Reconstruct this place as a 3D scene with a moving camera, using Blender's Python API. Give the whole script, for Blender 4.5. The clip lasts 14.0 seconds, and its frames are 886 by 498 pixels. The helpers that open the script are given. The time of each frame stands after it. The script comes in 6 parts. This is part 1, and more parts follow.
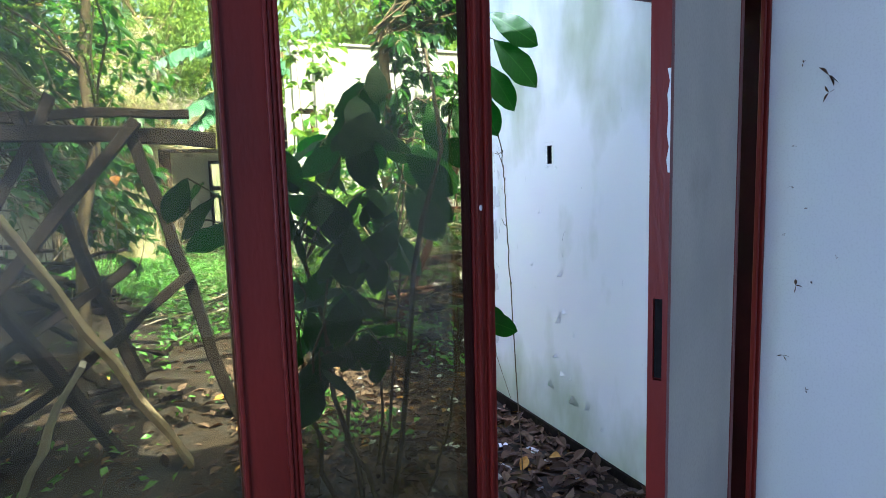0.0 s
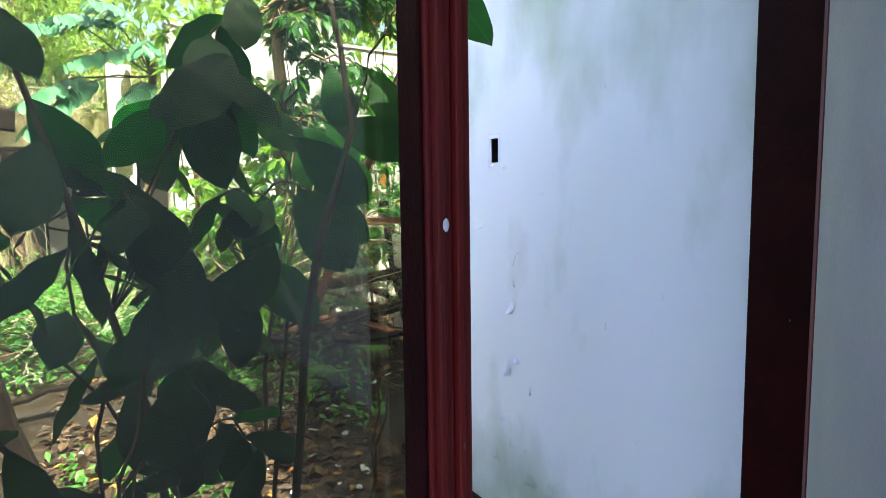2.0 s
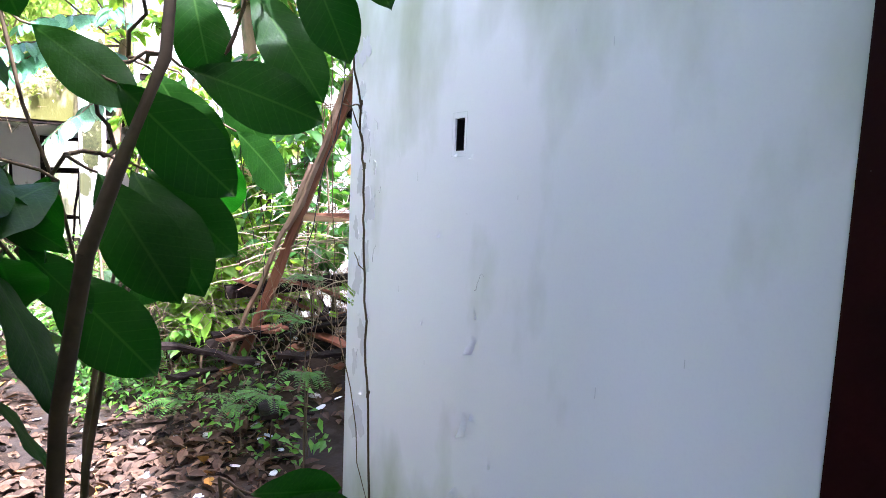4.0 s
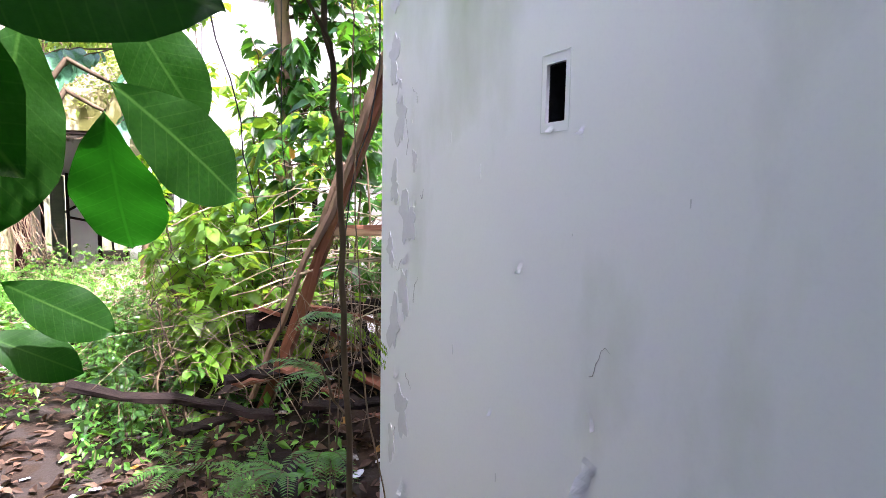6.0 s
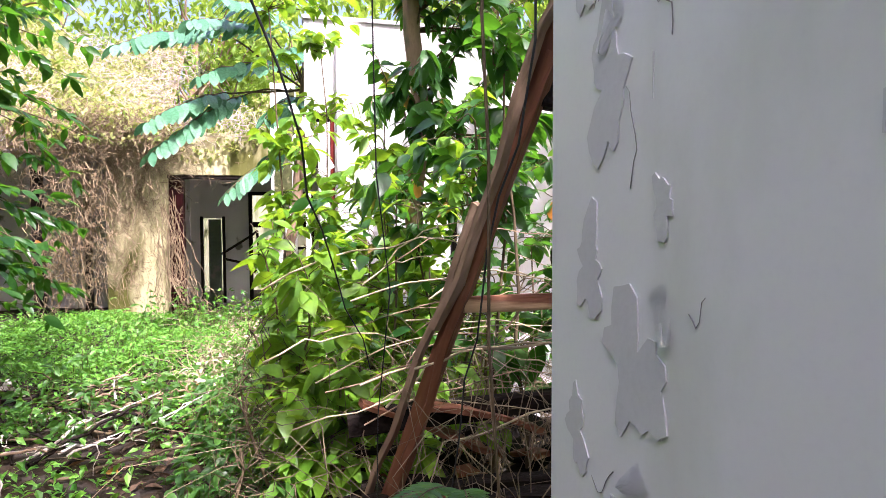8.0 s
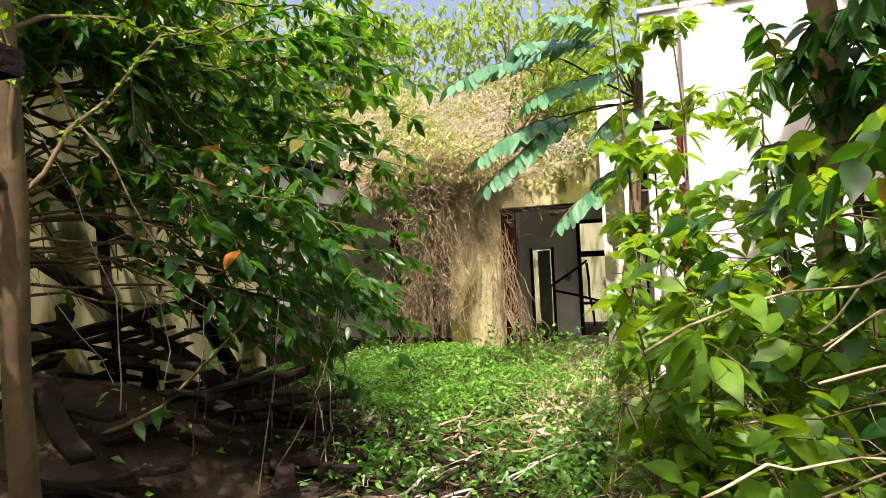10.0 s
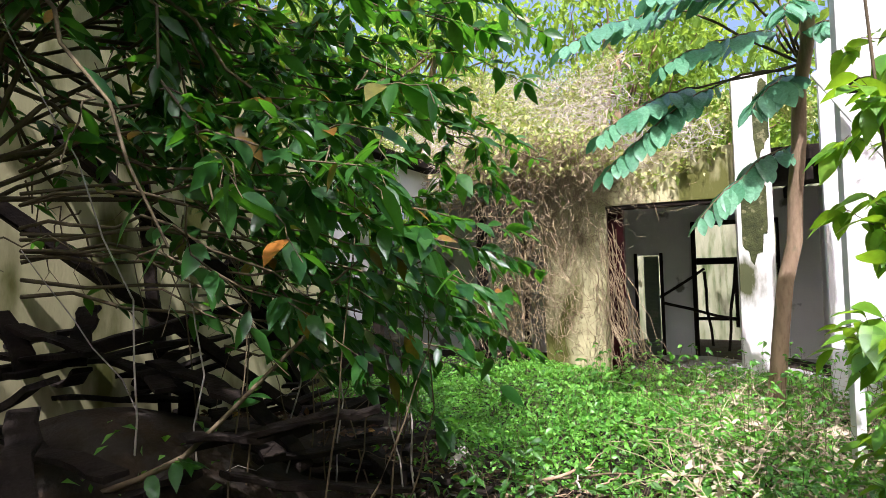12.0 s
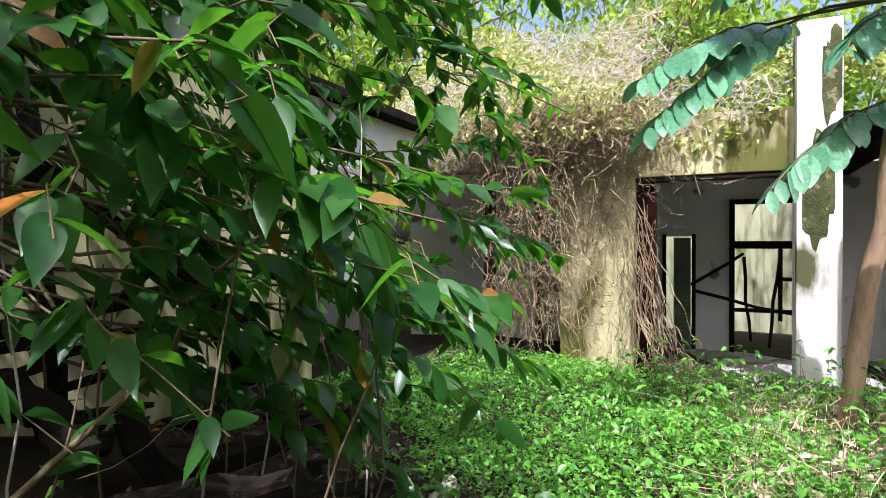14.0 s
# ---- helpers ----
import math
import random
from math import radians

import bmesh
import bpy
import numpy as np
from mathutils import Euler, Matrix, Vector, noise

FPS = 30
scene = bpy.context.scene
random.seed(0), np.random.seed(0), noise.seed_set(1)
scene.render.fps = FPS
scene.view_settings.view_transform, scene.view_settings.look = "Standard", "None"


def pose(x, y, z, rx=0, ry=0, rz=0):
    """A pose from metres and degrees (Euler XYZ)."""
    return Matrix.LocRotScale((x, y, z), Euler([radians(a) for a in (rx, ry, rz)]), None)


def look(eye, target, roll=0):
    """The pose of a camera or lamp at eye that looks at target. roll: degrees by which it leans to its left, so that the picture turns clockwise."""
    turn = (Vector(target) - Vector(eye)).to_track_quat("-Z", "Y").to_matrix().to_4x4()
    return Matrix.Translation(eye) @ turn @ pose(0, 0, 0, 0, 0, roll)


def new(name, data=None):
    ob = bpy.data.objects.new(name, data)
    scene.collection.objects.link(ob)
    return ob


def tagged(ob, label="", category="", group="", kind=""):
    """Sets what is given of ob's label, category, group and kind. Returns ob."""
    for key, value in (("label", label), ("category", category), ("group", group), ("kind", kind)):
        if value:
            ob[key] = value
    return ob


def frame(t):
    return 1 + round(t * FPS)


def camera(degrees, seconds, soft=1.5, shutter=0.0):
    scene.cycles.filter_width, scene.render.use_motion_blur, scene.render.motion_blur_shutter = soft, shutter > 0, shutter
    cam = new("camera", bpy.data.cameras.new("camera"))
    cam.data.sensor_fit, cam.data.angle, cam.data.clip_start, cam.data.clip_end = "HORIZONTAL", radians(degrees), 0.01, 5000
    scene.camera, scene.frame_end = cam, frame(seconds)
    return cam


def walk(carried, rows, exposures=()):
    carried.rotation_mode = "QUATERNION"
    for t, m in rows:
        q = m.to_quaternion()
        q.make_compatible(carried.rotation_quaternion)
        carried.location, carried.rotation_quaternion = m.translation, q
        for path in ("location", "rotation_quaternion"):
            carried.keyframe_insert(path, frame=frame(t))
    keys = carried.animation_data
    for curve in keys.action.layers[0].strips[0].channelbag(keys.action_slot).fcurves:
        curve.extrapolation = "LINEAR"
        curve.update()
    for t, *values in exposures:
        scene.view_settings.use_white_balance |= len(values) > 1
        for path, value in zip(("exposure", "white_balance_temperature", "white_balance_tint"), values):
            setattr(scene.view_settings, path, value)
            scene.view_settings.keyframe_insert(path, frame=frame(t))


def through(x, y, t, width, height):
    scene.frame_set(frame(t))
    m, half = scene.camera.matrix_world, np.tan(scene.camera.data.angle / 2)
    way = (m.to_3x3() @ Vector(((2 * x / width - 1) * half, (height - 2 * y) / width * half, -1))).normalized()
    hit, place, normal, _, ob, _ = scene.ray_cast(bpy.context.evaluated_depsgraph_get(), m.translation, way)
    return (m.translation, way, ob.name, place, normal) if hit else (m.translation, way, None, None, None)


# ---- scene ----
cam = camera(74.3, 14.0, 0.8)
EXPOSURES = [(0, 3.2, 4900, 27), (2.7, 3.25, 5000, 32), (5, 2.75, 5550, 33), (6.5, 2.42, 5650, 36), (7.5, 2.02, 5700, 36), (8.2, 1.75, 6000, 30), (9, 1.25, 7400, 21), (11.3, 1.2, 5800, 20), (14, 1.3, 5550, 20)]
PATH = [
    (0, (-0.953, -1.758, 1.65), (-0.165, 0.066, 1.426), -1.6),
    (0.5, (-0.85, -1.564, 1.637), (0.028, 0.219, 1.411), -1.6),
    (1, (-0.749, -1.17, 1.652), (0.216, 0.567, 1.428), -1.5),
    (1.5, (-0.704, -1.029, 1.662), (0.315, 0.679, 1.457), -1.6),
    (2, (-0.582, -0.844, 1.618), (0.498, 0.828, 1.424), -0.8),
    (2.5, (-0.35, -0.634, 1.641), (0.786, 0.999, 1.438), 0.4),
    (2.7, (-0.314, -0.609, 1.646), (0.836, 1.014, 1.437), 1.2),
    (4.8, (0.116, -0.129, 1.601), (1.093, 1.605, 1.409), 3.5),
    (5, (0.144, -0.063, 1.606), (1.061, 1.703, 1.406), 2.8),
    (5.5, (0.199, 0.16, 1.631), (1.155, 1.904, 1.424), 1.8),
    (6, (0.389, 0.404, 1.612), (1.31, 2.168, 1.416), 1.0),
    (6.5, (0.55, 0.628, 1.659), (1.365, 2.446, 1.486), 0.6),
    (7, (0.735, 0.907, 1.683), (1.409, 2.785, 1.543), 0.4),
    (7.5, (0.774, 1.137, 1.664), (1.391, 3.035, 1.548), 0.5),
    (8, (0.77, 1.468, 1.683), (1.233, 3.412, 1.597), -0.2),
    (8.5, (0.739, 1.636, 1.705), (0.917, 3.628, 1.655), -1.3),
    (9, (0.695, 1.878, 1.718), (0.516, 3.87, 1.702), -2.1),
    (9.2, (0.682, 1.975, 1.731), (0.356, 3.949, 1.736), -2.3),
    (11.3, (0.16, 3.06, 1.647), (-0.571, 4.921, 1.703), -2.6),
    (11.5, (0.125, 3.189, 1.662), (-0.658, 5.028, 1.727), -2.2),
    (12, (-0.12, 3.425, 1.682), (-0.945, 5.246, 1.75), -1.7),
    (12.5, (-0.459, 3.673, 1.709), (-1.311, 5.482, 1.765), -0.9),
    (13, (-0.51, 3.93, 1.7), (-1.387, 5.727, 1.713), -0.6),
    (13.5, (-0.471, 4.306, 1.732), (-1.347, 6.103, 1.712), -0.5),
    (14, (-0.449, 4.58, 1.711), (-1.32, 6.381, 1.692), -0.1),
]
walk(cam, [(t, look(e, g, r)) for t, e, g, r in PATH], EXPOSURES)

# ---- world, sun, exposure ----
TO_SUN = Vector((0.14, -0.48, 0.86)).normalized()
world = bpy.data.worlds.new("sky")
scene.world = world
world.use_nodes = True
wt = world.node_tree
sky = wt.nodes.new("ShaderNodeTexSky")
sky.sky_type = "NISHITA"
sky.sun_disc = False
sky.sun_elevation = math.asin(TO_SUN.z)
sky.sun_rotation = math.atan2(TO_SUN.x, TO_SUN.y)
sky.air_density, sky.dust_density, sky.ozone_density = 1.0, 9.0, 1.0
wt.nodes["Background"].inputs["Strength"].default_value = 0.15
wt.links.new(sky.outputs[0], wt.nodes["Background"].inputs["Color"])
sun = new("sun", bpy.data.lights.new("sun", "SUN"))
sun.data.energy, sun.data.angle, sun.data.color = 4.3, radians(0.6), (1.0, 0.95, 0.86)
sun.matrix_world = look((0, 0, 30), Vector((0, 0, 30)) - TO_SUN)

# lamp added in an unseen, made-up side opening to brighten the room
room_fill = new("room_fill_lamp", bpy.data.lights.new("room_fill_lamp", "AREA"))
room_fill.data.shape, room_fill.data.size, room_fill.data.size_y = "RECTANGLE", 2.2, 1.5
room_fill.data.energy, room_fill.data.color = 11.0, (0.86, 0.95, 1.0)
room_fill.matrix_world = look((-4.06, -3.6, 1.6), (0, -3.6, 1.5))


# ---- materials ----
def material(name, a, b, rough=0.7, scale=6.0, bump=0.15, spec=0.4, fine=60.0, c=None, c_at=0.62, c_scale=2.0, metal=0.0, stretch=(1, 1, 1), c_soft=0.05, grain_mix=0.5):
    """Two tones mixed by a broad and a fine noise, with a third tone in patches."""
    m = bpy.data.materials.new(name)
    m.use_nodes = True
    t = m.node_tree
    n, k = t.nodes, t.links
    p = n["Principled BSDF"]
    co = n.new("ShaderNodeTexCoord")
    mp = n.new("ShaderNodeMapping")
    mp.inputs["Scale"].default_value = stretch
    k.new(co.outputs["Object"], mp.inputs["Vector"])

    def noise_at(s, detail=6.0):
        q = n.new("ShaderNodeTexNoise")
        q.inputs["Scale"].default_value, q.inputs["Detail"].default_value = s, detail
        k.new(mp.outputs[0], q.inputs["Vector"])
        return q.outputs["Fac"]

    def mix(f, x, y):
        q = n.new("ShaderNodeMix")
        q.data_type = "RGBA"
        k.new(f, q.inputs["Factor"])
        for i, v in ((6, x), (7, y)):
            if isinstance(v, tuple):
                q.inputs[i].default_value = (*v, 1)
            else:
                k.new(v, q.inputs[i])
        return q.outputs[2]

    def step(f, lo, hi):
        q = n.new("ShaderNodeMapRange")
        k.new(f, q.inputs[0])
        q.inputs[1].default_value, q.inputs[2].default_value = lo, hi
        return q.outputs[0]

    broad, grain = noise_at(scale), noise_at(fine, 3.0)
    col = mix(step(broad, 0.35, 0.65), a, b)
    dark = tuple(v * 0.8 for v in a)
    q = n.new("ShaderNodeMath")
    q.operation = "MULTIPLY"
    k.new(step(grain, 0.5, 0.75), q.inputs[0])
    q.inputs[1].default_value = grain_mix
    col = mix(q.outputs[0], col, dark)
    if c:
        col = mix(step(noise_at(c_scale, 8.0), c_at, c_at + c_soft), col, c)
    k.new(col, p.inputs["Base Color"])
    r = n.new("ShaderNodeMapRange")
    k.new(grain, r.inputs[0])
    r.inputs[3].default_value, r.inputs[4].default_value = max(rough - 0.12, 0.05), min(rough + 0.12, 1)
    k.new(r.outputs[0], p.inputs["Roughness"])
    p.inputs["Specular IOR Level"].default_value, p.inputs["Metallic"].default_value = spec, metal
    bp = n.new("ShaderNodeBump")
    bp.inputs["Strength"].default_value, bp.inputs["Distance"].default_value = bump, 0.01
    ad = n.new("ShaderNodeMath")
    k.new(broad, ad.inputs[0])
    k.new(grain, ad.inputs[1])
    k.new(ad.outputs[0], bp.inputs["Height"])
    k.new(bp.outputs[0], p.inputs["Normal"])
    return m


def leaf_material(name, a, b, rough=0.4, through=0.35, glow=(0.25, 0.45, 0.03), old=None):
    """A leaf: two greens from leaf to leaf, gloss on top, light coming through."""
    m = bpy.data.materials.new(name)
    m.use_nodes = True
    t = m.node_tree
    n, k = t.nodes, t.links
    p = n["Principled BSDF"]
    g = n.new("ShaderNodeNewGeometry")
    o = n.new("ShaderNodeObjectInfo")
    ad = n.new("ShaderNodeMath")
    k.new(g.outputs["Random Per Island"], ad.inputs[0])
    k.new(o.outputs["Random"], ad.inputs[1])
    fr = n.new("ShaderNodeMath")
    fr.operation = "FRACT"
    k.new(ad.outputs[0], fr.inputs[0])
    ra = n.new("ShaderNodeValToRGB")
    ra.color_ramp.elements[0].color, ra.color_ramp.elements[1].color = (*a, 1), (*b, 1)
    if old:
        ra.color_ramp.elements[1].position = 0.95
        e = ra.color_ramp.elements.new(0.96)
        e.color = (*old, 1)
        ra.color_ramp.elements[-1].position = 1.0
        ra.color_ramp.elements[-1].color = (*old, 1)
        ra.color_ramp.elements[1].color = (*b, 1)
        ra.color_ramp.elements[1].position = 0.955
    k.new(fr.outputs[0], ra.inputs[0])
    co = n.new("ShaderNodeTexCoord")
    ns = n.new("ShaderNodeTexNoise")
    ns.inputs["Scale"].default_value, ns.inputs["Detail"].default_value = 40.0, 4.0
    k.new(co.outputs["Object"], ns.inputs["Vector"])
    mx = n.new("ShaderNodeMix")
    mx.data_type = "RGBA"
    mx.blend_type = "MULTIPLY"
    mr = n.new("ShaderNodeMapRange")
    k.new(ns.outputs["Fac"], mr.inputs[0])
    mr.inputs[1].default_value, mr.inputs[2].default_value, mr.inputs[3].default_value, mr.inputs[4].default_value = 0.3, 0.7, 0.7, 1.15
    mx.inputs["Factor"].default_value = 1.0
    k.new(ra.outputs[0], mx.inputs[6])
    k.new(mr.outputs[0], mx.inputs[7])
    k.new(mx.outputs[2], p.inputs["Base Color"])
    p.inputs["Roughness"].default_value, p.inputs["Specular IOR Level"].default_value = rough, 0.5 if rough < 0.5 else 0.28
    bp = n.new("ShaderNodeBump")
    bp.inputs["Strength"].default_value, bp.inputs["Distance"].default_value = 0.2, 0.004
    k.new(ns.outputs["Fac"], bp.inputs["Height"])
    k.new(bp.outputs[0], p.inputs["Normal"])
    tr = n.new("ShaderNodeBsdfTranslucent")
    tm = n.new("ShaderNodeMix")
    tm.data_type = "RGBA"
    tm.inputs["Factor"].default_value = 0.6
    k.new(mx.outputs[2], tm.inputs[6])
    tm.inputs[7].default_value = (*glow, 1)
    k.new(tm.outputs[2], tr.inputs["Color"])
    ms = n.new("ShaderNodeMixShader")
    ms.inputs[0].default_value = through
    k.new(p.outputs[0], ms.inputs[1])
    k.new(tr.outputs[0], ms.inputs[2])
    k.new(ms.outputs[0], n["Material Output"].inputs["Surface"])
    return m


def glass_material():
    """An old dusty pane: clear, mirror-like by its angle, with a thin film of dust."""
    m = bpy.data.materials.new("dusty_glass")
    m.use_nodes = True
    t = m.node_tree
    n, k = t.nodes, t.links
    n.remove(n["Principled BSDF"])
    tr, gl, di = n.new("ShaderNodeBsdfTransparent"), n.new("ShaderNodeBsdfGlossy"), n.new("ShaderNodeBsdfDiffuse")
    tr.inputs["Color"].default_value = (0.68, 0.68, 0.48, 1)
    gl.inputs["Roughness"].default_value = 0.03
    di.inputs["Color"].default_value = (0.55, 0.50, 0.40, 1)
    fr = n.new("ShaderNodeFresnel")
    fr.inputs["IOR"].default_value = 1.5
    a, b = n.new("ShaderNodeMixShader"), n.new("ShaderNodeMixShader")
    k.new(fr.outputs[0], a.inputs[0])
    k.new(tr.outputs[0], a.inputs[1])
    k.new(gl.outputs[0], a.inputs[2])
    co, ns, mr = n.new("ShaderNodeTexCoord"), n.new("ShaderNodeTexNoise"), n.new("ShaderNodeMapRange")
    ns.inputs["Scale"].default_value, ns.inputs["Detail"].default_value = 3.0, 8.0
    k.new(co.outputs["Object"], ns.inputs["Vector"])
    k.new(ns.outputs["Fac"], mr.inputs[0])
    mr.inputs[1].default_value, mr.inputs[2].default_value, mr.inputs[3].default_value, mr.inputs[4].default_value = 0.35, 0.75, 0.007, 0.045
    k.new(mr.outputs[0], b.inputs[0])
    k.new(a.outputs[0], b.inputs[1])
    k.new(di.outputs[0], b.inputs[2])
    k.new(b.outputs[0], n["Material Output"].inputs["Surface"])
    return m


M = {}
M["red"] = material("maroon_paint", (0.150, 0.014, 0.009), (0.092, 0.009, 0.006), 0.42, 5, 0.12, 0.3, 90, c=(0.35, 0.27, 0.24), c_at=0.73, c_scale=24, stretch=(1, 1, 0.25))
# maroon darkened to near black for faces that lie in shade
M["maroon_shaded"] = material("weathered_maroon_shaded", (0.024, 0.003, 0.003), (0.012, 0.002, 0.002), 0.6, 6, 0.15, 0.1, 90, c=(0.20, 0.15, 0.12), c_at=0.75, c_scale=34)
M["white"] = material("white_wall_paint", (0.74, 0.76, 0.78), (0.68, 0.71, 0.72), 0.6, 1.6, 0.05, 0.3, 120, c=(0.50, 0.55, 0.46), c_at=0.6, c_scale=0.9, c_soft=0.25)
M["room"] = material("room_paint", (0.72, 0.76, 0.76), (0.66, 0.70, 0.70), 0.6, 1.2, 0.04, 0.3, 120, c=(0.2, 0.2, 0.18), c_at=0.78, c_scale=30)
M["plaster"] = material("bare_plaster", (0.60, 0.61, 0.63), (0.67, 0.68, 0.70), 0.8, 5, 0.06, 0.25, 90, grain_mix=0.2)
M["crack"] = material("crack_shadow_grey", (0.20, 0.20, 0.21), (0.28, 0.28, 0.29), 0.9, 9, 0.1, 0.1)
M["door"] = material("door_paint", (0.42, 0.39, 0.33), (0.33, 0.31, 0.27), 0.5, 2.0, 0.05, 0.4, 90, c=(0.30, 0.27, 0.22), c_at=0.62, c_scale=1.6, c_soft=0.1)
# near-black colour holds the shade inside the holes
M["black"] = material("cavity_shade", (0.004, 0.004, 0.004), (0.007, 0.007, 0.007), 0.8, 20, 0.2, 0.2)
M["cement"] = material("room_cement_floor", (0.30, 0.29, 0.27), (0.22, 0.21, 0.19), 0.8, 3, 0.2, 0.3, 70, c=(0.12, 0.10, 0.08), c_at=0.58, c_scale=3)
M["soil"] = material("leafy_soil", (0.016, 0.011, 0.007), (0.036, 0.024, 0.014), 0.95, 3, 0.8, 0.15, 40, c=(0.03, 0.024, 0.018), c_at=0.5, c_scale=5)
M["yellow"] = material("mossy_yellow_plaster", (0.50, 0.45, 0.25), (0.40, 0.36, 0.20), 0.85, 1.8, 0.25, 0.2, 60, c=(0.09, 0.09, 0.02), c_at=0.52, c_scale=1.6, c_soft=0.12, stretch=(1, 1, 0.35))
M["facade"] = material("weathered_white_plaster", (0.63, 0.61, 0.58), (0.50, 0.48, 0.46), 0.85, 1.5, 0.25, 0.2, 60, c=(0.25, 0.24, 0.19), c_at=0.62, c_scale=2.2, c_soft=0.12, stretch=(1, 1, 0.4))
M["inner"] = material("grey_inner_plaster", (0.76, 0.73, 0.71), (0.66, 0.63, 0.62), 0.85, 1.5, 0.2, 0.2, 60, c=(0.2, 0.18, 0.16), c_at=0.63, c_scale=2)
# tan patches put spots of sunlight into the red-brown wood colour
M["timber"] = material("red_brown_timber", (0.15, 0.055, 0.028), (0.24, 0.105, 0.05), 0.75, 5, 0.7, 0.25, 50, c=(0.52, 0.34, 0.18), c_at=0.53, c_scale=5, stretch=(1, 1, 0.12))
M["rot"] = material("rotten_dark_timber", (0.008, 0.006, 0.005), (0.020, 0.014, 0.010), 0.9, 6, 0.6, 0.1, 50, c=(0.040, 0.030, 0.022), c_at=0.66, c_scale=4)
M["bark"] = material("brown_bark", (0.22, 0.145, 0.09), (0.36, 0.25, 0.16), 0.9, 8, 0.8, 0.15, 40, c=(0.10, 0.11, 0.06), c_at=0.56, c_scale=3, stretch=(1, 1, 0.3))
M["pale"] = material("bleached_branch", (0.45, 0.40, 0.34), (0.32, 0.27, 0.22), 0.85, 10, 0.4, 0.2, 60)
M["dry"] = material("dry_vine", (0.16, 0.115, 0.065), (0.30, 0.235, 0.14), 0.85, 5, 0.3, 0.2, 40)
M["twig"] = material("green_brown_twig", (0.075, 0.055, 0.030), (0.13, 0.095, 0.05), 0.75, 8, 0.3, 0.2, 40)
M["cable"] = material("black_cable", (0.012, 0.012, 0.012), (0.02, 0.02, 0.02), 0.5, 8, 0.1, 0.4)
M["shutter"] = material("green_shutter_paint", (0.10, 0.13, 0.09), (0.14, 0.17, 0.11), 0.6, 6, 0.2, 0.3, 60, c=(0.2, 0.18, 0.14), c_at=0.6, c_scale=6)
M["litter"] = leaf_material("dead_leaf", (0.030, 0.018, 0.010), (0.125, 0.078, 0.046), 0.75, 0.1, (0.3, 0.12, 0.02), old=(0.42, 0.22, 0.03))
M["straw"] = material("dry_straw", (0.36, 0.29, 0.17), (0.46, 0.38, 0.24), 0.85, 5, 0.3, 0.2, 40)
M["straw_leaf"] = leaf_material("bleached_leaf", (0.30, 0.24, 0.15), (0.55, 0.47, 0.34), 0.7, 0.15, (0.5, 0.4, 0.2))
M["leaf_big"] = leaf_material("broad_dark_leaf", (0.005, 0.026, 0.002), (0.011, 0.048, 0.003), 0.5, 0.27, (0.02, 0.26, 0.002))
M["leaf_tree"] = leaf_material("tree_leaf", (0.010, 0.048, 0.008), (0.034, 0.100, 0.018), 0.36, 0.34, (0.18, 0.55, 0.012), old=(0.35, 0.12, 0.02))
M["leaf_tree"].node_tree.nodes["Principled BSDF"].inputs["Specular IOR Level"].default_value = 0.34
M["leaf_mid"] = leaf_material("bright_leaf", (0.06, 0.17, 0.008), (0.15, 0.30, 0.016), 0.45, 0.45, (0.42, 0.66, 0.012))
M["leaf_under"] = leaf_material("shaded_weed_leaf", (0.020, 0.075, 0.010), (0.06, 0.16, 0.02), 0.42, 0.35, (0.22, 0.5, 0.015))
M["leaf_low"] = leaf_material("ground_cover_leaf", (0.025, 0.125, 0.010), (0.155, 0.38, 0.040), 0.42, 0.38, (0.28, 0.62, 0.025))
M["leaf_vine"] = leaf_material("roof_vine_leaf", (0.12, 0.21, 0.03), (0.42, 0.40, 0.16), 0.5, 0.35, (0.5, 0.55, 0.08), old=(0.55, 0.46, 0.30))
M["leaf_blue"] = leaf_material("glossy_pinnate_leaf", (0.05, 0.15, 0.075), (0.12, 0.27, 0.15), 0.22, 0.22, (0.15, 0.42, 0.12))
M["leaf_far"] = leaf_material("far_wood_leaf", (0.09, 0.18, 0.02), (0.22, 0.34, 0.05), 0.5, 0.45, (0.50, 0.66, 0.06))
M["pillar"] = material("mossy_pillar_plaster", (0.74, 0.71, 0.66), (0.60, 0.56, 0.50), 0.85, 1.5, 0.3, 0.2, 60, c=(0.07, 0.075, 0.03), c_at=0.58, c_scale=1.7, c_soft=0.1, stretch=(1.4, 1.4, 0.5))


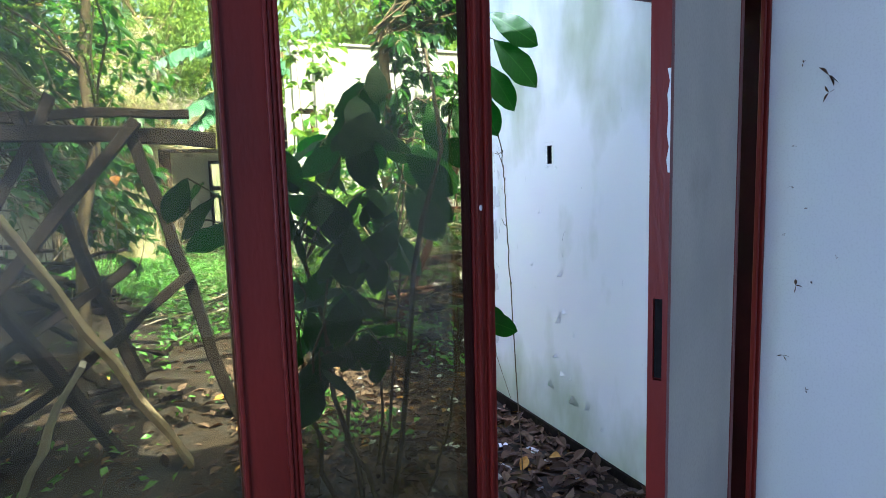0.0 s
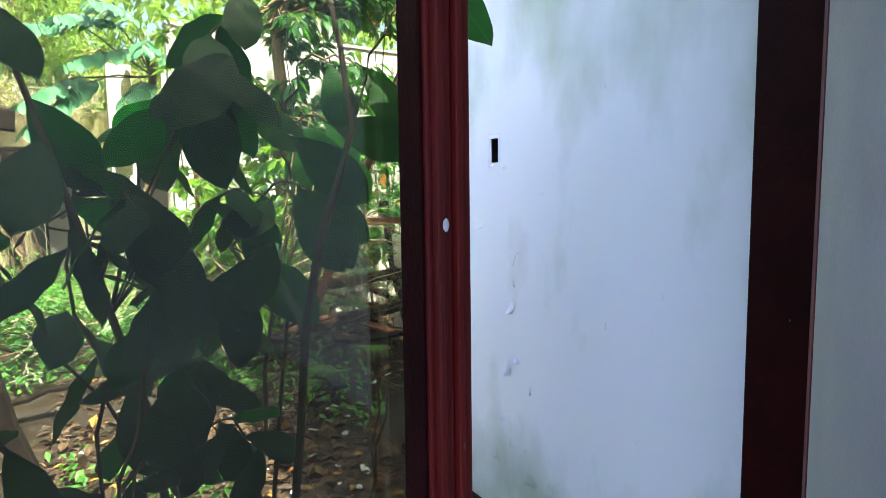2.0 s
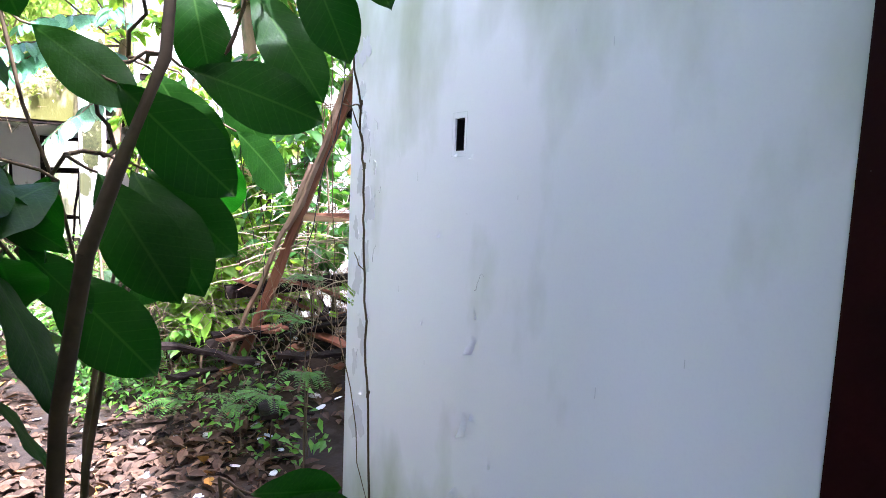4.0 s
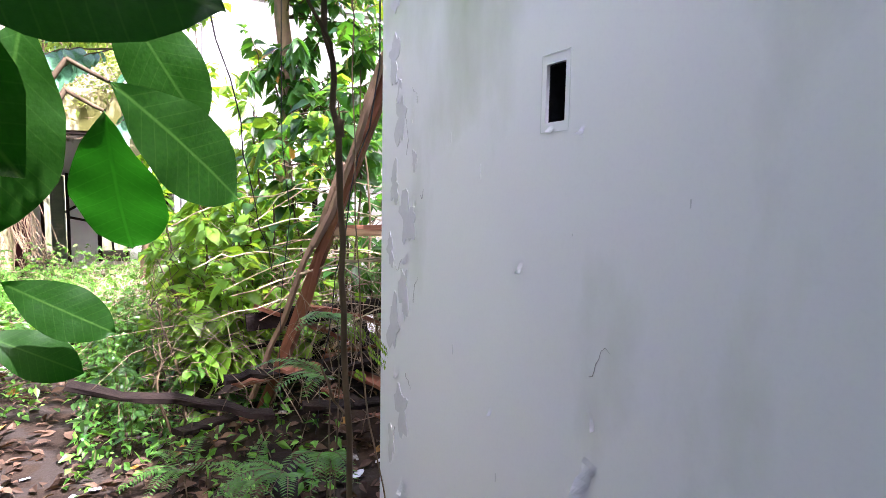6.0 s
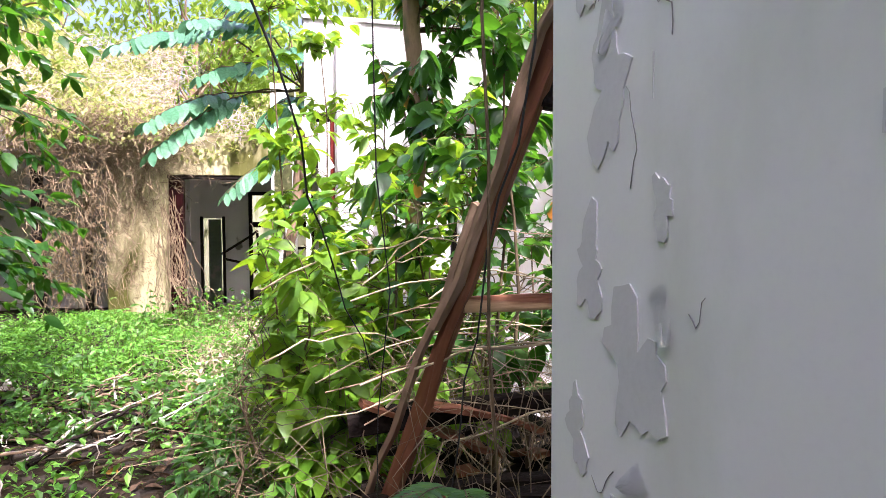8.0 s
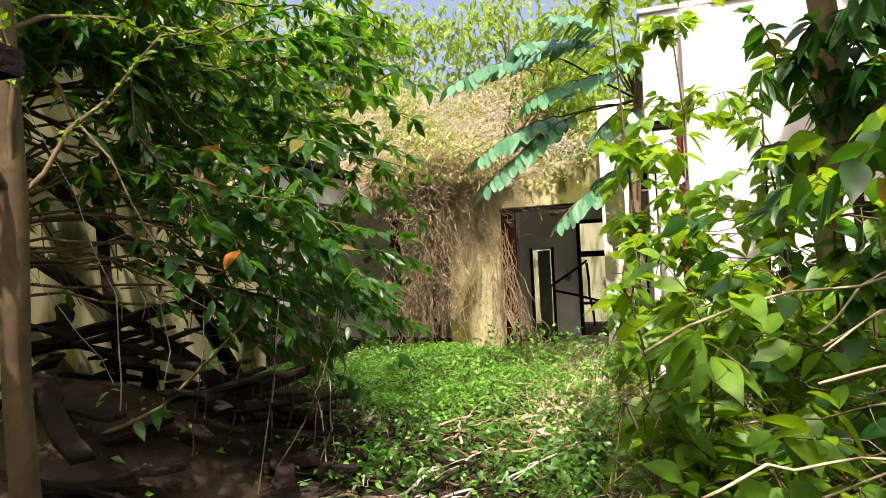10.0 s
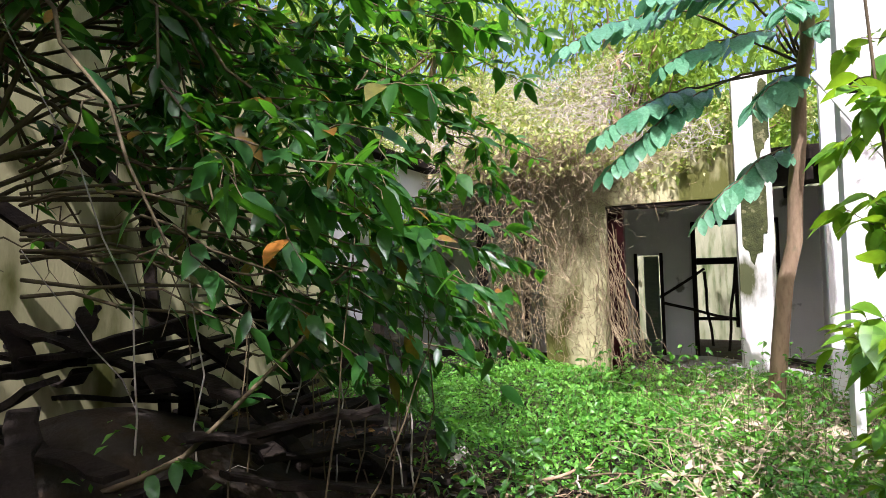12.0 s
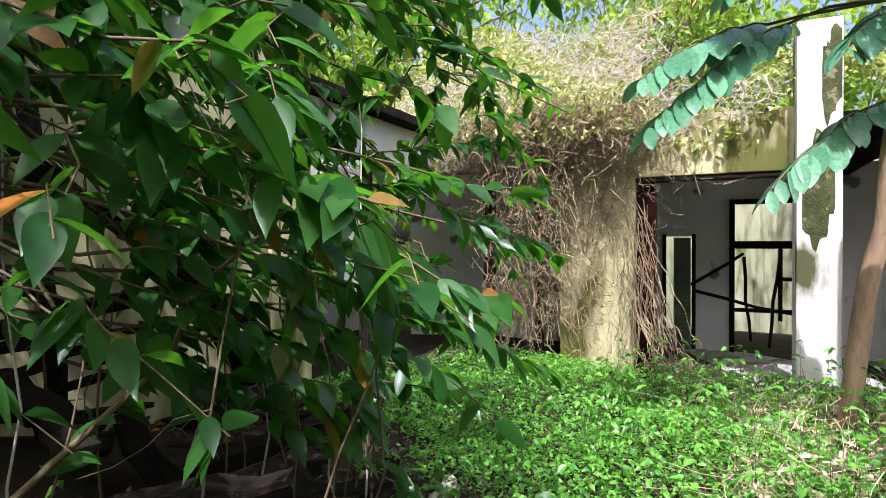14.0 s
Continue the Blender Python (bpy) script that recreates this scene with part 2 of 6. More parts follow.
def add_veins(m):
    """A pale midrib and side veins, drawn in the leaf's own length and width."""
    t = m.node_tree
    n, k = t.nodes, t.links
    p = n["Principled BSDF"]
    was = p.inputs["Base Color"].links[0].from_socket
    co, sx, ab = n.new("ShaderNodeTexCoord"), n.new("ShaderNodeSeparateXYZ"), n.new("ShaderNodeMath")
    k.new(co.outputs["Object"], sx.inputs[0])
    ab.operation = "ABSOLUTE"
    k.new(sx.outputs["Y"], ab.inputs[0])
    rib = n.new("ShaderNodeMapRange")
    k.new(ab.outputs[0], rib.inputs[0])
    rib.inputs[1].default_value, rib.inputs[2].default_value, rib.inputs[3].default_value, rib.inputs[4].default_value = 0.004, 0.012, 0.8, 0.0
    ma = n.new("ShaderNodeMath")
    ma.operation = "MULTIPLY_ADD"
    k.new(ab.outputs[0], ma.inputs[0])
    ma.inputs[1].default_value = -0.75
    k.new(sx.outputs["X"], ma.inputs[2])
    si = n.new("ShaderNodeMath")
    si.operation = "SINE"
    mu = n.new("ShaderNodeMath")
    mu.operation = "MULTIPLY"
    k.new(ma.outputs[0], mu.inputs[0])
    mu.inputs[1].default_value = 75.0
    k.new(mu.outputs[0], si.inputs[0])
    ve = n.new("ShaderNodeMapRange")
    k.new(si.outputs[0], ve.inputs[0])
    ve.inputs[1].default_value, ve.inputs[2].default_value, ve.inputs[4].default_value = 0.93, 1.0, 0.35
    mx = n.new("ShaderNodeMath")
    mx.operation = "MAXIMUM"
    k.new(rib.outputs[0], mx.inputs[0])
    k.new(ve.outputs[0], mx.inputs[1])
    mc = n.new("ShaderNodeMix")
    mc.data_type = "RGBA"
    k.new(mx.outputs[0], mc.inputs["Factor"])
    k.new(was, mc.inputs[6])
    mc.inputs[7].default_value = (0.035, 0.10, 0.012, 1)
    k.new(mc.outputs[2], p.inputs["Base Color"])


add_veins(M["leaf_big"])
M["leaf_big"].node_tree.nodes["Principled BSDF"].inputs["Specular IOR Level"].default_value = 0.14
M["glass"] = glass_material()


# ---- mesh helpers ----
def part(name, bm, mat, parent=None, label="", smooth=False):
    """Links a bmesh as one mesh object, under a thing where one is given."""
    me = bpy.data.meshes.new(name)
    bmesh.ops.recalc_face_normals(bm, faces=bm.faces)
    bm.to_mesh(me)
    bm.free()
    me.materials.append(mat)
    if smooth:
        me.shade_smooth()
    ob = new(name, me)
    ob.parent = parent
    if label:
        ob["label"] = label
    return ob


def thing(name, x=0, y=0, z=0, label="", category="", group="", kind=""):
    ob = new(name)
    ob.location = (x, y, z)
    ob.empty_display_size = 0.1
    return tagged(ob, label, category, group, kind)


def box(bm, x0, x1, y0, y1, z0, z1, bevel=0.0, m=None):
    r = bmesh.ops.create_cube(bm, size=1.0)
    vs = r["verts"]
    bmesh.ops.scale(bm, vec=(x1 - x0, y1 - y0, z1 - z0), verts=vs)
    bmesh.ops.translate(bm, vec=((x0 + x1) / 2, (y0 + y1) / 2, (z0 + z1) / 2), verts=vs)
    if bevel:
        es = list({e for v in vs for e in v.link_edges})
        r = bmesh.ops.bevel(bm, geom=es, offset=bevel, segments=2, affect="EDGES", profile=0.6)
        vs = list({v for f in r["faces"] for v in f.verts} | {v for v in vs if v.is_valid})
    if m:
        bmesh.ops.transform(bm, matrix=m, verts=vs)
    return bm


def slab(*a, bevel=0.0, m=None):
    return box(bmesh.new(), *a, bevel=bevel, m=m)


def mesh_from(name, verts, tris, mat, parent=None, smooth=False, label=""):
    me = bpy.data.meshes.new(name)
    verts, tris = np.asarray(verts, np.float32), np.asarray(tris, np.int32)
    me.vertices.add(len(verts))
    me.vertices.foreach_set("co", verts.ravel())
    me.loops.add(tris.size)
    me.loops.foreach_set("vertex_index", tris.ravel())
    me.polygons.add(len(tris))
    me.polygons.foreach_set("loop_start", np.arange(len(tris), dtype=np.int32) * 3)
    me.update(calc_edges=True)
    me.validate()
    me.materials.append(mat)
    me.polygons.foreach_set("use_smooth", np.full(len(me.polygons), smooth))
    ob = new(name, me)
    ob.parent = parent
    if label:
        ob["label"] = label
    return ob


def unit(v):
    return v / np.maximum(np.linalg.norm(v, axis=-1, keepdims=True), 1e-9)


# half widths along a leaf, from stalk to tip
OVATE = ((0.0, 0.0), (0.08, 0.18), (0.2, 0.37), (0.38, 0.49), (0.58, 0.45), (0.76, 0.29), (0.9, 0.11), (1.0, 0.0))
LANCE = ((0.0, 0.0), (0.12, 0.17), (0.3, 0.39), (0.5, 0.49), (0.68, 0.39), (0.86, 0.16), (1.0, 0.0))
OBOVATE = ((0.0, 0.0), (0.25, 0.22), (0.6, 0.48), (0.85, 0.44), (1.0, 0.0))
BROAD = ((0.0, 0.0), (0.12, 0.2), (0.3, 0.38), (0.5, 0.49), (0.68, 0.48), (0.84, 0.34), (0.94, 0.17), (1.0, 0.0))
SIMPLE = ((0.0, 0.0), (0.45, 0.5), (1.0, 0.0))


def leaves(rng, P, A, L, aspect=0.45, shape=OVATE, droop=0.25, fold=0.25, up=None, jit=0.5):
    """Vertices and triangles of folded, drooping leaves: stalk ends P, axes A, lengths L."""
    P, A, L = np.asarray(P, float), unit(np.asarray(A, float)), np.broadcast_to(np.asarray(L, float), (len(P),))
    n = len(P)
    N = np.tile((0.0, 0.0, 1.0), (n, 1)) if up is None else np.asarray(up, float)
    N = N + rng.normal(0, jit, (n, 3))
    S = unit(np.cross(A, N))
    N = unit(np.cross(S, A))
    rows, V, T = [], [], []
    base = 0
    for s, w in shape:
        mid = P + A * (L * s)[:, None] - np.array((0, 0, 1.0)) * (droop * L * s * s)[:, None]
        if w == 0:
            rows.append((base,))
            V.append(mid)
            base += 1
        else:
            hw = (L * aspect * w)[:, None]
            V += [mid - S * hw + N * hw * fold, mid, mid + S * hw + N * hw * fold]
            rows.append((base, base + 1, base + 2))
            base += 3
    for a, b in zip(rows, rows[1:]):
        if len(a) == 1:
            T += [(a[0], b[1], b[0]), (a[0], b[2], b[1])]
        elif len(b) == 1:
            T += [(a[0], a[1], b[0]), (a[1], a[2], b[0])]
        else:
            T += [(a[0], a[1], b[1]), (a[0], b[1], b[0]), (a[1], a[2], b[2]), (a[1], b[2], b[1])]
    V = np.stack(V, 1).reshape(-1, 3)
    T = (np.asarray(T)[None] + (np.arange(n) * base)[:, None, None]).reshape(-1, 3)
    return V, T


def tube(points, r0, r1, sides=5):
    """Vertices and triangles of a tapered stem along points."""
    p = np.asarray(points, float)
    d = unit(np.gradient(p, axis=0))
    ref = np.where(np.abs(d[:, 2:3]) > 0.9, np.array((1.0, 0, 0)), np.array((0, 0, 1.0)))
    u = unit(np.cross(d, ref))
    w = np.cross(d, u)
    r = np.linspace(r0, r1, len(p))[:, None]
    V = []
    for i in range(sides):
        a = 2 * math.pi * i / sides
        V.append(p + r * (u * math.cos(a) + w * math.sin(a)))
    V = np.stack(V, 1).reshape(-1, 3)
    T = []
    for j in range(len(p) - 1):
        for i in range(sides):
            a, b = j * sides + i, j * sides + (i + 1) % sides
            T += [(a, b, b + sides), (a, b + sides, a + sides)]
    return V, np.asarray(T)


def joined(pieces):
    V, T, base = [], [], 0
    for v, t in pieces:
        V.append(v)
        T.append(t + base)
        base += len(v)
    return np.concatenate(V), np.concatenate(T)


def wander(rng, a, b, n=8, sag=0.0, rough=0.05):
    """Points of an uneven line from a to b."""
    a, b = np.asarray(a, float), np.asarray(b, float)
    s = np.linspace(0, 1, n)[:, None]
    p = a + (b - a) * s
    p[:, 2] -= (sag * 4 * s * (1 - s))[:, 0]
    p[1:-1] += rng.normal(0, rough, (n - 2, 3))
    return p


# the line walked, kept free of leaves
WAY = np.array(((-0.95, -1.8), (0.14, -0.06), (0.74, 0.95), (0.75, 1.6), (0.68, 2.0), (0.15, 3.1), (-0.45, 3.7), (-0.45, 4.6)))


def clear_of_way(P, r, top=2.6):
    P = np.asarray(P)
    best = np.full(len(P), 9.0)
    for a, b in zip(WAY, WAY[1:]):
        d = b - a
        s = np.clip(((P[:, :2] - a) @ d) / (d @ d), 0, 1)
        best = np.minimum(best, np.linalg.norm(P[:, :2] - a - s[:, None] * d, axis=1))
    return (best > r) | (P[:, 2] > top)


def ground_z(x, y):
    """The height of the ground: nearly level, a little raised towards the heaps."""
    x, y = np.asarray(x, float), np.asarray(y, float)
    z = 0.05 * np.sin(x * 0.9 + 1.0) * np.cos(y * 0.7) + 0.03 * np.sin(x * 2.3 + y * 1.7)
    z = z + 0.62 * np.exp(-((x + 3.6) ** 2 / 1.6 + (y - 6.2) ** 2 / 6.0))
    z = z + 0.50 * np.exp(-((x - 1.55) ** 2 / 0.5 + (y - 3.95) ** 2 / 0.6))
    z = z + 0.45 * np.exp(-((x + 2.9) ** 2 / 0.8 + (y - 5.4) ** 2 / 0.9))
    return z * np.clip((y - 0.1) / 0.8, 0.1, 1)


# ---- ground ----
def build_ground():
    """One sheet to the horizon, fine near the walk."""
    xs = np.concatenate((np.linspace(-900, -12, 8), np.linspace(-10, 8, 91), np.linspace(10, 900, 8)))
    ys = np.concatenate((np.linspace(-900, -8, 8), np.linspace(-6, 16, 111), np.linspace(18, 900, 8)))
    X, Y = np.meshgrid(xs, ys)
    Z = ground_z(X, Y)
    Z = np.where((X > 12) | (X < -12) | (Y < 0.12) | (Y > 17), -0.06, Z)
    V = np.stack((X, Y, Z), -1).reshape(-1, 3)
    nx, T = len(xs), []
    for j in range(len(ys) - 1):
        for i in range(nx - 1):
            a = j * nx + i
            T += [(a, a + 1, a + nx + 1), (a, a + nx + 1, a + nx)]
    tagged(mesh_from("ground", V, T, M["soil"], smooth=True), "dark leafy soil of an overgrown yard", "ground", kind="structure")


build_ground()


# ---- the room ----
def structure(name, bm, mat, label, category, **k):
    return tagged(part(name, bm, mat, **k), label, category, kind="structure")


structure("floor", slab(-4.0, 1.15, -5.0, 0.10, -0.1, 0.08), M["cement"], "bare grey cement floor of an empty room", "floor")
structure("wall_side", slab(1.15, 1.29, -5.0, -0.131, 0.08, 3.0), M["room"], "pale painted room wall with specks of debris", "wall")
structure("wall_back", slab(-4.15, 1.29, -5.15, -5.0, -0.1, 3.0), M["room"], "plain painted back wall of the room", "wall")
# unseen wall; its opening is made up to hold the fill lamp
lw = bmesh.new()
for y0, y1, z0, z1 in ((-5.0, -4.75, -0.1, 3.0), (-2.45, 0.10, -0.1, 3.0), (-4.75, -2.45, -0.1, 0.82), (-4.75, -2.45, 2.38, 3.0)):
    box(lw, -4.15, -4.0, y0, y1, z0, z1)
structure("wall_left", lw, M["room"], "plain painted side wall of the room with an added opening for the fill lamp", "wall")
structure("ceiling", slab(-4.15, 1.29, -5.15, 0.35, 3.0, 3.15), M["room"], "plain flat ceiling of the room", "ceiling")
# overhang out of view, added to keep sun off the ground outside
structure("eave", slab(-4.15, -0.85, 0.351, 1.25, 3.02, 3.14), M["room"], "unseen overhang added above the glazed front to shade the ground", "eave")
structure("wall_front", slab(-4.0, 1.11, -0.13, 0.10, 2.45, 3.0), M["room"], "painted wall strip above the glazed front", "wall")

# glazed front: frame members with moulded beads, panes between them
win = tagged(thing("window_1"), "maroon-painted wooden window front with dusty panes", "window", kind="structure")


def bead(parent, x0, x1, z0, z1, y, depth=0.016, n=3):
    w = (x1 - x0) / n
    for i in range(n):
        out = depth * (0.5 + 0.5 * ((i + 1) % 2))
        part("bead", slab(x0 + i * w, x0 + (i + 1) * w - 0.002, y - out, y - 0.001, z0, z1, bevel=0.004), M["red"], parent)


part("mullion", slab(-0.864, -0.703, -0.13, 0.06, 0.27, 2.33, bevel=0.006), M["red"], win)
bead(win, -0.745, -0.703, 0.27, 2.33, -0.13, 0.018, 3)
bead(win, -0.864, -0.848, 0.27, 2.33, -0.13, 0.012, 1)
part("jamb", slab(-0.148, -0.075, -0.13, -0.055, 0.08, 2.33, bevel=0.005), M["red"], win)
bead(win, -0.140, -0.075, 0.08, 2.33, -0.13, 0.018, 4)
# thin dark slab carries the shade on the jamb's side
part("glazing_face", slab(-0.156, -0.149, -0.126, -0.066, 0.27, 2.33, bevel=0.002), M["maroon_shaded"], win, "weathered side of the jamb, shade put into its colour")
part("rail", slab(-4.0, -0.16, -0.12, 0.06, 0.08, 0.27, bevel=0.006), M["red"], win)
part("head", slab(-4.0, 1.11, -0.13, 0.10, 2.33, 2.45, bevel=0.006), M["red"], win)
part("mullion", slab(-2.05, -1.89, -0.13, 0.06, 0.27, 2.33, bevel=0.006), M["red"], win)
for x0, x1 in ((-0.703, -0.149), (-1.89, -0.864), (-4.0, -2.05)):
    pane = part("pane", slab(x0, x1, -0.071, -0.067, 0.27, 2.33), M["glass"], win, "dusty greenish glass")
    pane.visible_shadow = False
hook = bmesh.new()
box(hook, -0.080, -0.062, -0.115, -0.095, 1.30, 1.37, bevel=0.003)
part("catch", hook, M["red"], win, "small painted metal catch")
plug = bmesh.new()
bmesh.ops.create_uvsphere(plug, u_segments=10, v_segments=6, radius=0.007, matrix=Matrix.Translation((-0.127, -0.146, 1.571)) @ Matrix.Diagonal((1, 0.5, 1.5, 1)))
part("plug", plug, M["plaster"], win, "pale filler in a screw hole", smooth=True)

# right-hand jamb with its casing; the reveal's shade is in its colour
jam = tagged(thing("door_frame_1"), "maroon-painted moulded door jamb beside the wall", "door frame", kind="structure")
part("jamb", slab(1.094, 1.148, -0.129, 0.10, 0.08, 2.33, bevel=0.005), M["maroon_shaded"], jam, "weathered reveal of the jamb, shade put into its colour")
bead(jam, 1.090, 1.146, 0.08, 2.33, -0.130, 0.020, 4)

# open door leaf, its lock missing
door = tagged(thing("door_1", 1.0, -0.13, 0.0), "open plain painted door leaf with maroon edges", "door", kind="structure")
door.rotation_euler = (0, 0, radians(-149.2))
part("leaf", slab(0.172, 1.046, -0.0205, 0.0205, 0.1, 2.3, bevel=0.002), M["door"], door)
part("hinge_strip", slab(0.112, 0.1715, -0.0235, 0.0235, 0.1, 2.3, bevel=0.004), M["red"], door, "maroon hinge edge, paint worn")
for z in (0.42, 1.25, 2.02):
    part("hinge", slab(0.08, 0.1115, -0.008, 0.008, z, z + 0.10, bevel=0.003), M["maroon_shaded"], door, "painted-over hinge")
edge = bmesh.new()
for z0, z1 in ((0.1, 1.15), (1.355, 2.3)):
    box(edge, 1.046, 1.072, -0.0235, 0.0235, z0, z1)
box(edge, 1.046, 1.056, -0.0235, 0.0235, 1.15, 1.355)
box(edge, 1.056, 1.072, -0.0235, -0.011, 1.15, 1.355)
box(edge, 1.056, 1.072, 0.011, 0.0235, 1.15, 1.355)
part("edge_strip", edge, M["red"], door, "maroon edge with an empty lock mortise")
part("mortise", slab(1.0565, 1.058, -0.0108, 0.0108, 1.152, 1.353), M["black"], door)
peel = bmesh.new()
vs = [peel.verts.new((1.073, 0.0236, 1.66 + i * 0.03)) for i in range(9)]
ws = [peel.verts.new((1.0735, 0.0215 - 0.006 * abs(math.sin(i * 1.3 + 0.4)), 1.66 + i * 0.03)) for i in range(9)]
for i in range(8):
    peel.faces.new((vs[i], vs[i + 1], ws[i + 1], ws[i]))
part("peeled_strip", peel, M["room"], door, "pale strip where paint has peeled")


# debris sticking to the room wall
def wall_debris():
    rng = np.random.default_rng(4)
    spots = ((-0.275, 1.225, 0.03), (-0.236, 0.942, 0.025), (-0.366, 1.99, 0.05), (-0.37, 1.93, 0.035), (-0.24, 1.60, 0.012), (-0.25, 1.75, 0.012), (-0.31, 1.52, 0.012), (-0.34, 1.24, 0.014), (-0.27, 2.05, 0.014), (-0.42, 1.35, 0.012), (-0.33, 0.83, 0.016), (-0.22, 1.42, 0.01))
    for y, z, s in spots:
        P = np.array(((1.146, y, z),) * 3)
        A = rng.normal(0, 1, (3, 3)) * (0.25, 1, 1) - (0.12, 0, 0)
        V, T = leaves(rng, P, A, s, 0.35, LANCE, 0.1, 0.5)
        ob = mesh_from("dry_leaf_scrap", V, T, M["litter"])
        tagged(ob, "shrivelled dark leaf scrap stuck to the wall", "leaf scrap", "scraps on the room wall")


wall_debris()


# ---- the white wall outside ----
def white_wall_material():
    """White paint with green algae low down and in streaks, rubbed and stained."""
    m = material("outer_white_paint", (0.82, 0.83, 0.85), (0.78, 0.80, 0.83), 0.40, 1.3, 0.015, 0.5, 130, grain_mix=0.1)
    t = m.node_tree
    n, k = t.nodes, t.links
    p = n["Principled BSDF"]
    was = p.inputs["Base Color"].links[0].from_socket
    co, ns, sx = n.new("ShaderNodeTexCoord"), n.new("ShaderNodeTexNoise"), n.new("ShaderNodeSeparateXYZ")
    mp = n.new("ShaderNodeMapping")
    mp.inputs["Scale"].default_value = (1, 1.6, 0.8)
    k.new(co.outputs["Object"], mp.inputs[0])
    k.new(mp.outputs[0], ns.inputs["Vector"])
    ns.inputs["Scale"].default_value, ns.inputs["Detail"].default_value = 1.7, 7.0
    k.new(co.outputs["Object"], sx.inputs[0])
    lo = n.new("ShaderNodeMapRange")
    k.new(sx.outputs["Z"], lo.inputs[0])
    lo.inputs[1].default_value, lo.inputs[2].default_value, lo.inputs[3].default_value, lo.inputs[4].default_value = 0.0, 0.75, 0.36, 0.0
    hi = n.new("ShaderNodeMapRange")
    k.new(sx.outputs["Z"], hi.inputs[0])
    hi.inputs[1].default_value, hi.inputs[2].default_value, hi.inputs[3].default_value, hi.inputs[4].default_value = 1.65, 2.15, 0.0, 0.21
    a1, a2 = n.new("ShaderNodeMath"), n.new("ShaderNodeMath")
    k.new(lo.outputs[0], a1.inputs[0])
    k.new(hi.outputs[0], a1.inputs[1])
    k.new(a1.outputs[0], a2.inputs[0])
    k.new(ns.outputs["Fac"], a2.inputs[1])
    st = n.new("ShaderNodeMapRange")
    k.new(a2.outputs[0], st.inputs[0])
    st.inputs[1].default_value, st.inputs[2].default_value, st.inputs[4].default_value = 0.58, 0.9, 0.75
    mx = n.new("ShaderNodeMix")
    mx.data_type = "RGBA"
    k.new(st.outputs[0], mx.inputs["Factor"])
    k.new(was, mx.inputs[6])
    mx.inputs[7].default_value = (0.30, 0.36, 0.20, 1)
    k.new(mx.outputs[2], p.inputs["Base Color"])
    return m


M["outer"] = white_wall_material()
SY0, SY1, SZ0, SZ1 = 1.298, 1.357, 1.750, 1.862
arc = [(1.11 + 0.035 * (1 - math.cos(a)), 2.225 + 0.035 * math.sin(a)) for a in [i * math.pi / 12 for i in range(7)]]
wallbm = bmesh.new()
for y0, y1, z0, z1 in ((0.101, SY0, -0.15, 3.4), (SY1, 2.19, -0.15, 3.4), (SY0, SY1, -0.15, SZ0), (SY0, SY1, SZ1, 3.4)):
    box(wallbm, 1.11, 1.29, y0, y1, z0, z1)
lo = [wallbm.verts.new((x, y, -0.15)) for x, y in [(1.29, 2.19), (1.11, 2.19)] + arc + [(1.29, 2.26)]]
hi = [wallbm.verts.new((v.co.x, v.co.y, 3.4)) for v in lo]
for i in range(len(lo)):
    j = (i + 1) % len(lo)
    wallbm.faces.new((lo[i], lo[j], hi[j], hi[i]))
wallbm.faces.new(hi)
outer = structure("wall_outer", wallbm, M["outer"], "white painted garden wall, peeling and stained with algae", "wall")
part("socket_hole", slab(1.165, 1.169, SY0 + 0.001, SY1 - 0.001, SZ0 + 0.001, SZ1 - 0.001), M["black"], outer, "empty dark switch box hole")
for y0, y1, z0, z1 in ((SY0, SY0 + 0.003, SZ0, SZ1), (SY1 - 0.003, SY1, SZ0, SZ1), (SY0 + 0.003, SY1 - 0.003, SZ0, SZ0 + 0.003), (SY0 + 0.003, SY1 - 0.003, SZ1 - 0.003, SZ1)):
    part("box_side", slab(1.118, 1.164, y0, y1, z0, z1), M["black"], outer)
for y0, y1, z0, z1 in ((SY0 - 0.0145, SY0 - 0.013, SZ0 - 0.02, SZ1 + 0.02), (SY1 + 0.013, SY1 + 0.0145, SZ0 - 0.02, SZ1 + 0.02), (SY0 - 0.013, SY1 + 0.013, SZ1 + 0.0185, SZ1 + 0.02), (SY0 - 0.013, SY1 + 0.013, SZ0 - 0.02, SZ0 - 0.0185)):
    part("plate_mark", slab(1.1090, 1.1098, y0, y1, z0, z1), M["white"], outer)
part("skirting", slab(1.09, 1.109, 0.101, 2.25, -0.1, 0.07, bevel=0.004), M["rot"], outer, "dark strip along the foot")


def flake(y, z, w, h, lift, turn=0.0, seed=0):
    """A curled flake of paint: fixed at its top, lifting towards a ragged lower edge."""
    rng = np.random.default_rng(seed)
    bm = bmesh.new()
    rows = []
    c, s = math.cos(turn), math.sin(turn)
    for i in range(6):
        v = i / 5
        half = w / 2 * (1 - 0.75 * v ** 2) * (1 + 0.15 * rng.normal())
        row = []
        for j in range(5):
            u = (j / 4 - 0.5) * 2 * half + rng.normal(0, w * 0.03)
            q = -h * v
            row.append(bm.verts.new((1.1085 - 1.6 * lift * v ** 1.7 * (0.25 + 0.75 * (j / 4)), y + u * c - q * s, z + u * s + q * c)))
        rows.append(row)
    for a, b in zip(rows, rows[1:]):
        for i in range(4):
            bm.faces.new((a[i], a[i + 1], b[i + 1], b[i]))
    bmesh.ops.solidify(bm, geom=bm.faces[:], thickness=0.0012)
    part("paint_flake", bm, M["outer"], outer)


